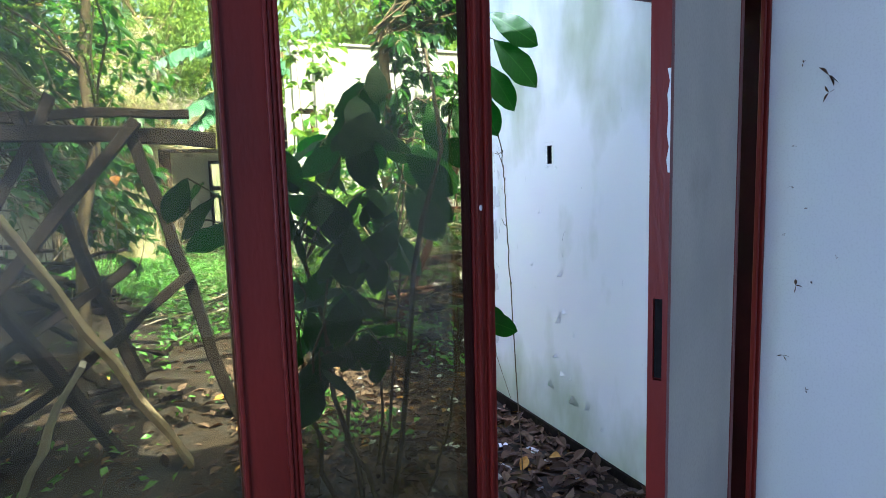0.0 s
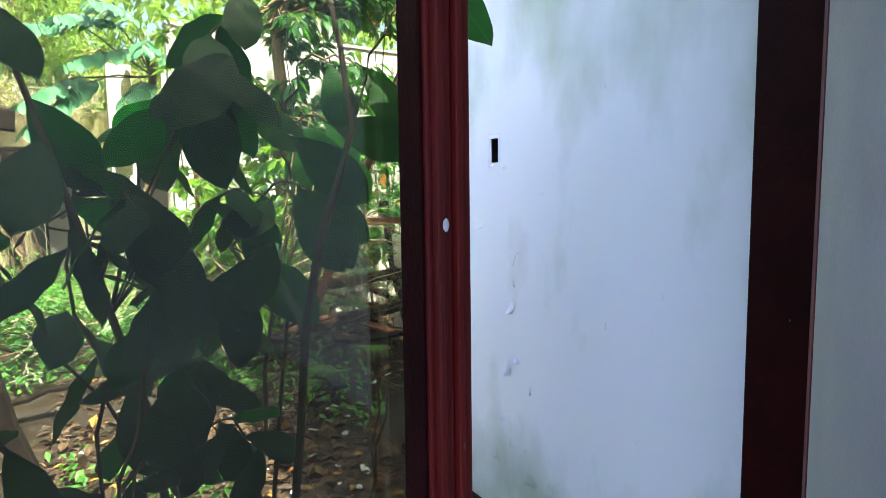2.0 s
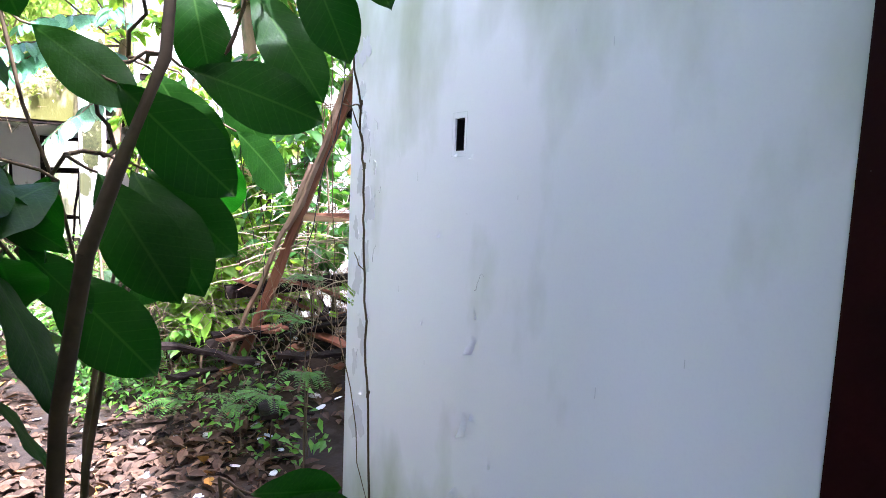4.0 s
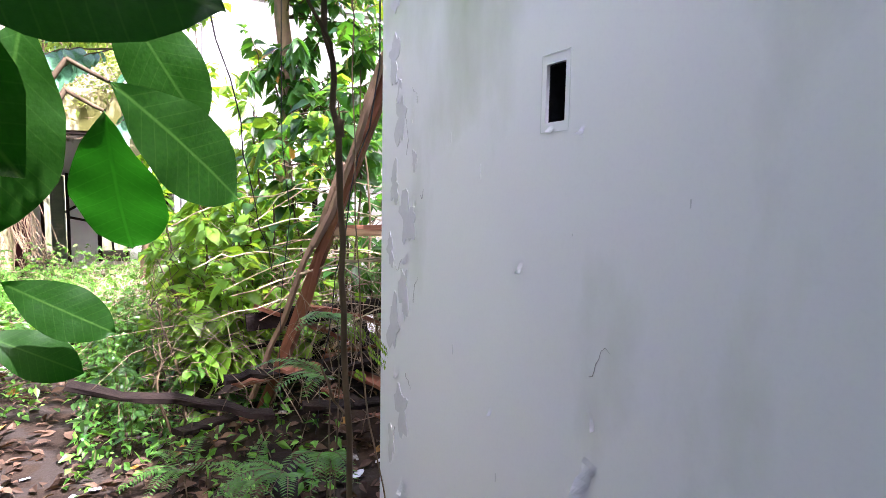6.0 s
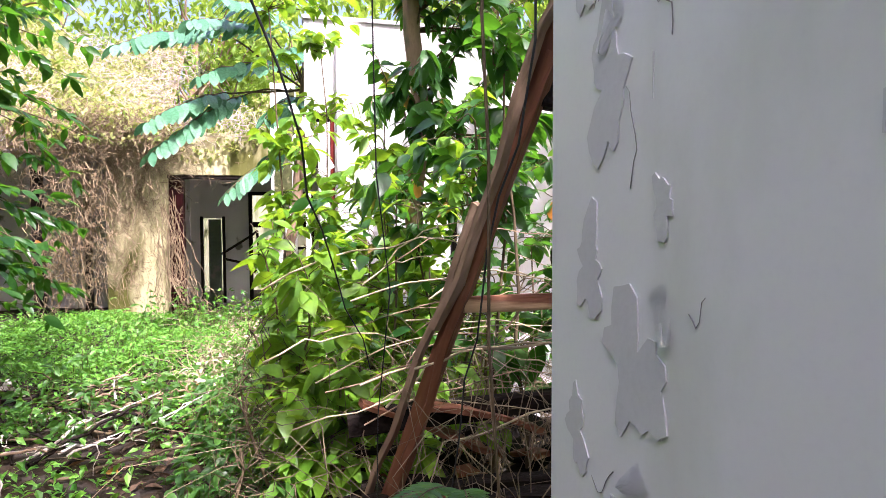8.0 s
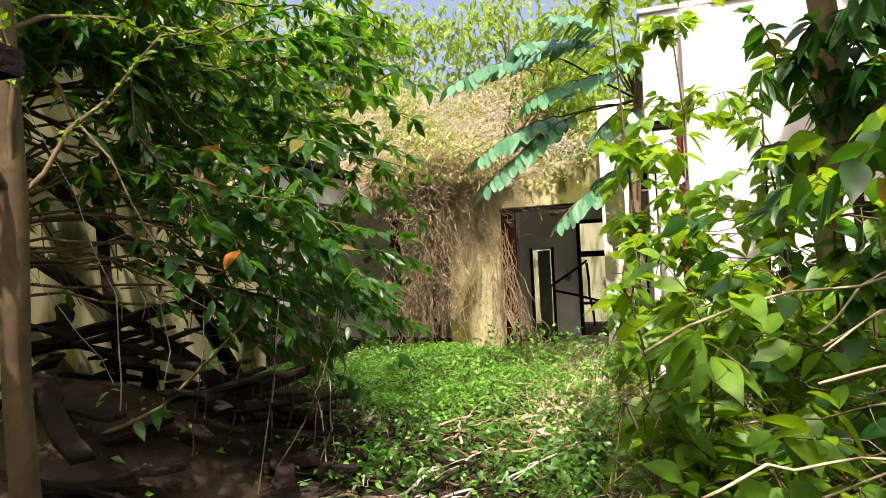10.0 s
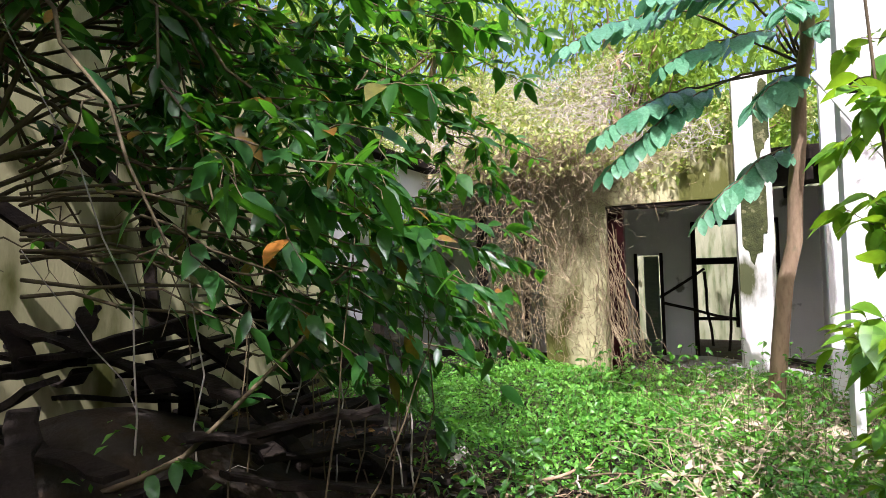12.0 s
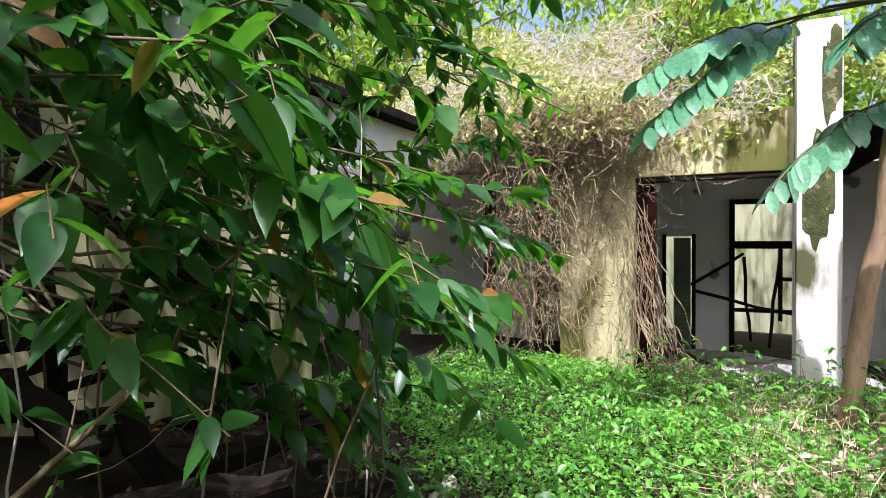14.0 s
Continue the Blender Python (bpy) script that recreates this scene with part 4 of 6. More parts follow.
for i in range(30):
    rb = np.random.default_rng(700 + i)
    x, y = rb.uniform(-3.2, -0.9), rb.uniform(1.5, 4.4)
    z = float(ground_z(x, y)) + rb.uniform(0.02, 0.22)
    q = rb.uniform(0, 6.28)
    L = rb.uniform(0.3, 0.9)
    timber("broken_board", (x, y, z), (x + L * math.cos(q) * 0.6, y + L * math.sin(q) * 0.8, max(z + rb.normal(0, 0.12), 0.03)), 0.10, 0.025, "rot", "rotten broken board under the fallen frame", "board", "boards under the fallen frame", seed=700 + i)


# ---- plants ----
def scatter_on(rng, n, x0, x1, y0, y1):
    p = np.stack((rng.uniform(x0, x1, n), rng.uniform(y0, y1, n)), 1)
    return np.column_stack((p, ground_z(p[:, 0], p[:, 1])))


def leafy_branch(rng, a, b, n_leaf, length, sag=0.2, r=0.012, aspect=0.45, shape=OVATE, droop=0.3, side=0.5, hang=-0.3, keep=0.3, thin=None):
    """A bent branch and the alternate leaves along its outer part."""
    p = wander(rng, a, b, 9, -sag * 0.5, 0.03)
    s = rng.uniform(0.2, 1.0, n_leaf)
    i = np.clip((s * 8).astype(int), 0, 7)
    f = (s * 8 - i)[:, None]
    q = p[i] * (1 - f) + p[i + 1] * f
    d = unit(p[i + 1] - p[i])
    sd = unit(np.cross(d, (0, 0, 1.0))) * np.where(rng.random(n_leaf) < 0.5, 1, -1)[:, None]
    ax = d * rng.uniform(0.2, 0.9, (n_leaf, 1)) + sd * side * rng.uniform(0.5, 1.5, (n_leaf, 1)) + np.array((0, 0, hang)) + rng.normal(0, 0.25, (n_leaf, 3))
    ok = clear_of_way(q, keep)
    if thin:
        ok &= thin(rng, q)
    q, ax = q[ok], ax[ok]
    L = length * rng.uniform(0.6, 1.15, len(q))
    return tube(p, r, r * 0.3, 5), (leaves(rng, q, ax, L, aspect, shape, droop, 0.25) if len(q) else None)


def tree(name, label, trunks, branches, leaf_mat, wood="bark", category="tree"):
    """A tree: trunk and limbs in one part, the crown's leaves in another."""
    base = trunks[0][0]
    t = thing(name, 0, 0, 0, label, category)
    stems = [tube(p, r0, r1, 9) for p, r0, r1 in trunks]
    lv = []
    for st, lf in branches:
        stems.append(st)
        if lf is not None:
            lv.append(lf)
    for i in range(len(trunks)):
        mesh_from("trunk", *stems[i], M[wood], t, smooth=True)
    V, T = joined(stems[len(trunks):])
    tagged(mesh_from("branchwork", V, T, M["twig"], t, smooth=True), kind="stuff")
    V, T = joined(lv)
    tagged(mesh_from("crown", V, T, M[leaf_mat], t, smooth=True), kind="stuff")
    return t


# broad-leaved shrub right outside the glazed front
def big_leaf_mesh(seed):
    """A broad leaf, widest past its middle, bluntly pointed, a little cupped and wavy."""
    rng = np.random.default_rng(seed)
    n, m = 15, 4
    V, T = [], []
    for i in range(n):
        u = i / (n - 1)
        half = 0.25 * (math.sin(math.pi * u ** 1.25) ** 0.72 if 0 < u < 1 else 0.0)
        if u > 0.9:
            half *= 0.8 + 2.0 * (1 - u)
        for j in range(-m, m + 1):
            v = j / m
            y = half * v
            z = 0.10 * abs(y) - 0.16 * u * u - 0.5 * y * y + 0.014 * math.sin(u * 19 + seed) * abs(v) + 0.02 * math.sin(u * 4 + seed * 2) * v
            V.append((u, y + rng.normal(0, 0.0015) * abs(v), z))
    w = 2 * m + 1
    for i in range(n - 1):
        for j in range(2 * m):
            a = i * w + j
            T += [(a, a + 1, a + w + 1), (a, a + w + 1, a + w)]
    me = bpy.data.meshes.new("leaf")
    me.from_pydata(V, [], T)
    me.validate()
    me.materials.append(M["leaf_big"])
    me.polygons.foreach_set("use_smooth", np.full(len(me.polygons), True))
    return me


def big_shrub():
    rng = np.random.default_rng(11)
    t = thing("broad_leaved_shrub", -0.25, 0.85, 0, "tall shrub with broad glossy dark green leaves", "shrub")
    bpy.context.view_layer.update()
    meshes = [big_leaf_mesh(s) for s in range(6)]
    stems = []

    def leaf(q, ax, L, roll=0.0, face=None):
        """One leaf from q along ax; face is the side that its upper surface turns to."""
        ob = new("leaf", meshes[int(rng.integers(6))])
        ob.parent = t
        x = Vector(ax).normalized()
        up = Vector(face) if face else Vector((0, 0, 1))
        up = (up - x * up.dot(x)).normalized()
        y = up.cross(x)
        rot = Matrix((x, y, up)).transposed().to_4x4() @ pose(0, 0, 0, roll, 0, 0)
        ob.matrix_local = Matrix.Translation(Vector(q) - t.location) @ rot @ Matrix.Scale(L, 4)

    # canes behind the panes
    tips = ((-0.75, 0.75, 2.2), (-0.45, 0.62, 1.6), (-0.22, 0.62, 1.95), (-0.12, 0.9, 2.2), (-0.05, 0.95, 1.6), (-0.3, 1.1, 1.9), (-0.6, 1.1, 1.3), (-0.95, 0.9, 1.7), (-0.32, 0.7, 1.2), (-0.5, 0.6, 0.85), (-0.15, 0.8, 0.9), (-0.12, 0.7, 1.5), (-0.75, 0.55, 1.2), (-0.35, 0.55, 1.5), (-0.6, 0.9, 1.75))
    cane = np.array((9.0, 9.0, 9.0))
    for n_tip, tip in enumerate(tips):
        root = (-0.25 + rng.normal(0, 0.08), 0.85 + rng.normal(0, 0.08), 0.0)
        mid = (root[0] * 0.5 + tip[0] * 0.5, (root[1] + tip[1]) / 2, tip[2] * 0.6)
        p = np.concatenate((wander(rng, root, mid, 5, 0, 0.02), wander(rng, mid, tip, 6, -0.05, 0.012)[1:]))
        if n_tip % 6 == 0:
            cane = p[4]
            stems.append(tube(p, 0.014, 0.005, 8))
        else:
            h = (cane + tip) / 2 + (0, 0, 0.1)
            p = np.concatenate((wander(rng, cane, h, 5, 0, 0.02), wander(rng, h, tip, 6, -0.05, 0.012)[1:]))
            stems.append(tube(p, 0.006, 0.003, 6))
        for i in range(8):
            u = 0.55 + 0.45 * i / 7
            j = min(int(u * (len(p) - 1)), len(p) - 2)
            q = p[j] + (p[j + 1] - p[j]) * (u * (len(p) - 1) - j)
            a = i * 2.4 + rng.uniform(-0.4, 0.4)
            L = rng.uniform(0.19, 0.28)
            ax = Vector((math.cos(a), math.sin(a), rng.uniform(-1.5, -0.1)))
            end = q + np.array(ax.normalized()) * L
            if end[0] > -0.02 or end[1] < 0.17:
                continue
            leaf(q, ax, L, rng.uniform(-45, 45))
    # sprays hanging beside the door: stalk end and tip of every leaf
    high = ((0.43, 0.83, 2.46, 0.64, 0.73, 2.30), (0.46, 0.83, 2.34, 0.63, 0.72, 2.11), (0.42, 0.84, 2.22, 0.53, 0.76, 2.00), (0.38, 0.87, 2.10, 0.45, 0.80, 1.88))
    near = ((0.19, 1.03, 1.85, 0.42, 0.89, 1.74), (0.19, 1.03, 2.05, 0.22, 0.99, 1.82), (0.33, 1.07, 2.06, 0.46, 0.97, 1.82), (0.05, 1.00, 1.80, 0.22, 0.88, 1.58), (0.14, 1.18, 1.86, 0.25, 1.09, 1.62), (0.01, 0.91, 1.62, 0.12, 0.83, 1.38), (0.07, 0.96, 1.63, 0.18, 0.87, 1.39), (0.10, 1.00, 1.63, 0.24, 0.91, 1.45), (-0.08, 1.12, 1.42, 0.10, 1.00, 1.19))
    deep = ((-0.09, 1.06, 1.90, 0.06, 0.97, 1.75), (-0.12, 1.05, 1.47, -0.02, 1.00, 1.33), (0.22, 1.27, 1.87, 0.15, 1.27, 1.63), (0.27, 1.32, 1.83, 0.22, 1.30, 1.56), (0.36, 1.32, 1.75, 0.54, 1.40, 1.58), (0.35, 1.40, 1.72, 0.36, 1.55, 1.47), (0.12, 1.95, 1.40, 0.31, 1.90, 1.26), (0.06, 2.05, 1.27, 0.24, 2.00, 1.15), (0.36, 1.50, 1.93, 0.47, 1.48, 1.71))
    low = ((0.26, 0.66, 1.02, 0.43, 0.60, 0.92), (0.24, 0.70, 1.03, 0.40, 0.66, 0.98))
    forks = {id(high): (0.25, 1.02, 1.86), id(near): (0.02, 1.05, 1.2), id(deep): (0.02, 1.22, 1.2), id(low): (0.18, 0.80, 0.6)}
    for group in (high, near, deep, low):
        fork = np.array(forks[id(group)])
        if fork[2] < 1.5:
            stems.append(tube(wander(rng, (fork[0] - 0.12, fork[1] + 0.05, 0.0), fork, 7, 0, 0.015), 0.009, 0.007, 7))
        top = fork
        for g in sorted(group, key=lambda g: g[2]):
            q, e = np.array(g[:3]), np.array(g[3:])
            node = q + np.array((-0.05, 0.03, 0.03))
            stems.append(tube(wander(rng, top, node, 5, 0, 0.008), 0.005, 0.004, 6))
            stems.append(tube(wander(rng, node, q, 4, 0, 0.003), 0.0035, 0.0028, 5))
            if np.linalg.norm(node - top) < 0.35:
                top = node
            d = e - q
            face = (-0.30 + rng.normal(0, 0.15), -0.9 + rng.normal(0, 0.15), 0.35)
            leaf(q, d + np.array((0, 0, 0.03)), float(np.linalg.norm(d)) * 1.03, rng.uniform(-10, 10), face)
    # the stout leaning cane
    stems.append(tube(wander(rng, (-0.18, 0.72, 0.0), (-0.02, 0.62, 1.50), 7, 0, 0.012), 0.014, 0.012, 8))
    stems.append(tube(np.array(((-0.02, 0.62, 1.50), (0.02, 0.61, 1.62), (0.09, 0.64, 1.80), (0.13, 0.80, 2.05), (0.15, 0.95, 2.3))), 0.012, 0.008, 8))
    V, T = joined(stems)
    mesh_from("stem", V - np.array(t.location), T, M["twig"], t, smooth=True)


big_shrub()


# thin climber hanging in front of the white wall
def climber():
    rng = np.random.default_rng(5)
    t = thing("hanging_climber", 0, 0, 0, "thin dark climber stem with feathery leaflets by the wall", "vine")
    knots = ((0.44, 0.95, 3.0), (0.487, 0.90, 2.05), (0.525, 0.875, 1.80), (0.535, 0.87, 1.66), (0.541, 0.87, 1.45), (0.558, 0.86, 1.1), (0.59, 0.82, 0.03))
    main = np.concatenate([wander(rng, p, q, 8, 0, 0.0025)[(0 if i == 0 else 1):] for i, (p, q) in enumerate(zip(knots, knots[1:]))])
    knobs = [tube(wander(rng, c - (0.001, 0, 0.008), c + (0.001, 0, 0.008), 5, 0, 0.0008), 0.0036, 0.0044, 8) for c in (np.array((0.535, 0.87, 1.66)), np.array((0.525, 0.875, 1.80)), np.array((0.557, 0.86, 1.12)))]
    st = [tube(main, 0.0024, 0.0030, 8), *knobs, tube(wander(rng, (0.532, 0.872, 1.70), (0.47, 0.83, 1.80), 5, 0, 0.006), 0.0022, 0.0015, 4), tube(wander(rng, (0.527, 0.874, 1.78), (0.46, 0.83, 1.79), 5, 0, 0.006), 0.002, 0.0014, 4), tube(wander(rng, (0.542, 0.868, 1.42), (0.525, 0.89, 1.46), 4, 0, 0.004), 0.0016, 0.001, 4), tube(wander(rng, (1.0, 2.12, 1.1), (1.06, 1.75, 0.1), 7, 0.05, 0.01), 0.003, 0.002, 4), tube(wander(rng, (1.03, 2.34, 2.6), (1.0, 2.12, 1.1), 8, 0.0, 0.01), 0.003, 0.002, 4)]
    lf = []
    for z, y, d in ((2.10, 2.18, -1), (2.18, 2.12, -1), (1.28, 2.10, 1), (1.12, 2.10, -1), (1.02, 2.10, 1), (1.18, 2.08, -1), (2.14, 2.3, 1)):
        a = np.array((1.01, y, z))
        b = a + np.array((0.01, d * 0.13, rng.uniform(-0.05, 0.02)))
        p = wander(rng, a, b, 6, 0, 0.004)
        st.append(tube(p, 0.0015, 0.001, 4))
        for s in np.linspace(0.1, 1, 12):
            c = a + (b - a) * s
            lf.append(leaves(rng, [c, c], [(0.1, 0.2 * d, 1), (-0.1, 0.2 * d, -1)], 0.016, 0.4, SIMPLE, 0.1, 0.2))
    V, T = joined(st)
    mesh_from("stem", V, T, M["twig"], t, smooth=True)
    V, T = joined(lf)
    tagged(mesh_from("foliage", V, T, M["leaf_mid"], t), kind="stuff")


climber()


def fern(x, y, z, turn, n, seed):
    """A low feathery plant: arching fronds with paired leaflets."""
    rng = np.random.default_rng(seed)
    t = thing("fern", 0, 0, 0, "small green fern growing at the foot of the wall", "fern", "ferns by the wall")
    st, lf = [], []
    for i in range(n):
        a = radians(turn) + rng.normal(0, 0.8)
        L = rng.uniform(0.25, 0.42)
        s = np.linspace(0, 1, 9)[:, None]
        p = np.array((x, y, z)) + s * np.array((math.cos(a), math.sin(a), 0.0)) * L * 0.85 + np.array((0, 0, 1.0)) * (s * 0.75 - s * s * 0.65) * L
        st.append(tube(p, 0.0022, 0.001, 4))
        side = np.array((-math.sin(a), math.cos(a), 0.0))
        for u in np.linspace(0.15, 1, 17):
            j = min(int(u * 8), 7)
            c = p[j] + (p[j + 1] - p[j]) * (u * 8 - j)
            d = unit((p[j + 1] - p[j])[None])[0]
            lf.append(leaves(rng, [c, c], [side + d * 0.4, d * 0.4 - side], 0.055 * (1.15 - 0.7 * u), 0.28, LANCE, 0.15, 0.1, jit=0.15))
    st.append(tube(wander(rng, (x, y, float(ground_z(x, y)) - 0.02), (x, y, z), 5, 0, 0.006), 0.004, 0.003, 5))
    V, T = joined(st)
    mesh_from("stem", V, T, M["twig"], t, smooth=True)
    V, T = joined(lf)
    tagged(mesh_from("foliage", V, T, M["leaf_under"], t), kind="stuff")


for k, (x, y, z, turn, n) in enumerate(((0.98, 2.45, 0.62, 210, 6), (1.05, 2.62, 0.85, 200, 5), (0.92, 2.8, 0.40, 230, 6), (0.80, 3.0, 0.30, 200, 6), (1.12, 2.75, 1.05, 240, 4), (0.55, 3.35, 0.25, 180, 6))):
    fern(x, y, z, turn, n, 830 + k)


# tree whose boughs hang over the yard in front of the mossy wall
def yard_tree():
    rng = np.random.default_rng(21)

    def sparse_low(r, q):
        """Few leaves low down before the mossy wall, where the fallen beams show."""
        open_side = (q[:, 0] < -0.55 - 1.05 * (q[:, 1] - 4.2)) & (q[:, 2] < 2.25) & (q[:, 1] < 9)
        beside = (q[:, 0] < -0.7 - 1.5 * (q[:, 1] - 4.2)) & (q[:, 2] < 3.1)
        return (~open_side | (r.random(len(q)) < 0.14)) & (~beside | (r.random(len(q)) < 0.3))

    trunk = wander(rng, (-3.7, 5.0, 0.2), (-3.3, 5.3, 5.5), 9, 0, 0.05)
    br = []
    heads = [(-3.5, 5.1, 3.0), (-3.4, 5.2, 3.6), (-3.3, 5.3, 4.4), (-3.6, 5.1, 2.2), (-3.3, 5.3, 5.2)]
    for i in range(66):
        a = np.array(heads[i % 5]) + rng.normal(0, 0.1, 3)
        b = np.array((rng.uniform(-4.0, -1.35), rng.uniform(4.2, 9.2), rng.uniform(1.0, 4.6)))
        if b[0] > -2.2 and b[2] < 1.6 and b[1] < 5.5:
            b[2] += 0.8
        br.append(leafy_branch(rng, a, b, 66, 0.165, 0.35, 0.016, 0.38, LANCE, 0.28, 0.7, -0.05, 0.8, sparse_low))
        for _ in range(2):
            m = a + (b - a) * rng.uniform(0.45, 0.9)
            e = m + np.array((rng.uniform(-0.4, 0.7), rng.uniform(-0.5, 0.6), rng.uniform(-0.8, 0.15)))
            br.append(leafy_branch(rng, m, e, 38, 0.16, 0.1, 0.006, 0.40, LANCE, 0.28, 0.7, -0.1, 0.8, sparse_low))
    for i in range(34):
        a = np.array(heads[4]) + rng.normal(0, 0.2, 3)
        b = np.array((rng.uniform(-6.0, -1.5), rng.uniform(3.6, 11.0), rng.uniform(3.9, 7.0)))
        br.append(leafy_branch(rng, a, b, 70, 0.17, 0.5, 0.02, 0.42, LANCE, 0.35, 0.55, -0.3, 0.8))
    # unseen boughs above the flat roof, added to shade the debris heap
    for i in range(11):
        a = np.array((-1.4, 3.4, 5.2)) + rng.normal(0, 0.2, 3)
        b = np.array((rng.uniform(1.4, 3.4), rng.uniform(0.8, 2.6), rng.uniform(4.6, 5.4)))
        br.append(leafy_branch(rng, a, b, 90, 0.16, 0.2, 0.014, 0.5, OVATE, 0.22, 0.7, -0.2, 0.8))
    # unseen boughs added overhead to shade the near yard
    for i in range(26):
        a = np.array(heads[4]) + rng.normal(0, 0.2, 3)
        b = np.array((rng.uniform(-3.3, -0.3), rng.uniform(0.5, 2.9), rng.uniform(4.2, 5.6)))
        br.append(leafy_branch(rng, a, b, 80, 0.15, 0.4, 0.018, 0.5, OVATE, 0.22, 0.7, -0.2, 0.8))
    # further unseen boughs, added to shade the fallen frame
    for i in range(7):
        a = np.array(heads[4]) + (0.6, -1.5, 0.2) + rng.normal(0, 0.2, 3)
        b = np.array((rng.uniform(-3.0, -0.2), rng.uniform(0.1, 1.6), rng.uniform(4.4, 5.2)))
        br.append(leafy_branch(rng, a, b, 90, 0.16, 0.3, 0.016, 0.5, OVATE, 0.22, 0.7, -0.2, 0.8))
    # unseen boughs added over the room's roof to shade beams and ground
    for i in range(44):
        a = np.array(heads[4]) + (-0.6, -2.2, 0.2) + rng.normal(0, 0.2, 3)
        b = np.array((rng.uniform(-3.8, -0.7), rng.uniform(-1.0, 1.1), rng.uniform(4.3, 5.2)))
        br.append(leafy_branch(rng, a, b, 90, 0.17, 0.3, 0.016, 0.5, OVATE, 0.22, 0.7, -0.2, 0.8))
    # boughs that reach low across the yard
    for b in ((-1.75, 6.1, 1.35), (-1.55, 6.7, 1.55), (-1.7, 6.4, 1.0), (-2.0, 6.0, 1.8), (-1.5, 6.3, 2.5), (-1.35, 7.3, 3.3), (-1.1, 6.9, 3.5), (-1.7, 7.2, 2.9), (-2.2, 5.6, 2.2), (-2.1, 5.7, 1.4), (-1.9, 6.6, 3.1), (-1.2, 6.0, 3.2), (-1.15, 5.7, 1.8), (-1.25, 6.0, 1.5), (-1.35, 5.4, 2.1), (-1.5, 5.2, 1.6), (-1.3, 7.0, 1.4), (-1.45, 6.8, 1.15), (-1.2, 7.2, 1.9), (-1.6, 7.5, 1.3)):
        a = (-3.4, 5.3, b[2] * 0.6 + 1.0)
        br.append(leafy_branch(rng, a, b, 60, 0.17, 0.3, 0.012, 0.46, OVATE, 0.28, 0.7, -0.1, 0.6, sparse_low))
        br.append(leafy_branch(rng, (np.array(a) + b) / 2, np.array(b) + (0.1, 0.3, -0.3), 40, 0.165, 0.2, 0.007, 0.46, OVATE, 0.28, 0.7, -0.1, 0.6, sparse_low))
    # long low limb over the fallen beams
    br.append(leafy_branch(rng, (-2.75, 5.1, 0.62), (-1.75, 6.0, 1.75), 30, 0.17, -0.35, 0.020, 0.42, OVATE, 0.25, 0.7, -0.25, 0.6))
    br.append(leafy_branch(rng, (-1.75, 6.0, 1.75), (-1.05, 6.2, 1.55), 22, 0.17, 0.1, 0.008, 0.42, OVATE, 0.25, 0.7, -0.25, 0.6))
    # bluish broad leaves nearest the walk
    for b in ((-1.22, 5.32, 1.95), (-1.5, 5.2, 1.72), (-1.75, 5.1, 2.0), (-1.35, 5.6, 2.15), (-1.05, 5.7, 1.62), (-1.1, 5.55, 2.35), (-1.6, 5.0, 1.95)):
        br.append(leafy_branch(rng, np.array(b) + (-0.7, 0.5, 0.3), b, 9, 0.20, 0.15, 0.006, 0.52, OVATE, 0.3, 0.7, -0.3, 0.5))
    tree("overhanging_tree", "spreading tree with drooping dark green lance-shaped leaves", [(trunk, 0.12, 0.06)], br, "leaf_tree")


yard_tree()


def fine_tree():
    """The feathery tree seen high through the panes."""
    rng = np.random.default_rng(31)
    trunk = wander(rng, (-1.9, 4.2, 0.0), (-1.4, 3.6, 4.5), 8, 0, 0.06)
    br = []
    for i in range(60):
        a = trunk[rng.integers(3, 8)]
        b = a + np.array((rng.uniform(-2.2, 0.5), rng.uniform(-2.2, 1.6), rng.uniform(-0.3, 2.0)))
        b[2] = max(b[2], 3.0)
        br.append(leafy_branch(rng, a, b, 110, 0.055, 0.2, 0.012, 0.4, SIMPLE, 0.2, 0.6, -0.1, 0.6))
    tree("feathery_tree", "slender tree with fine feathery foliage above the yard", [(trunk, 0.06, 0.03)], br, "leaf_mid", "twig")


fine_tree()


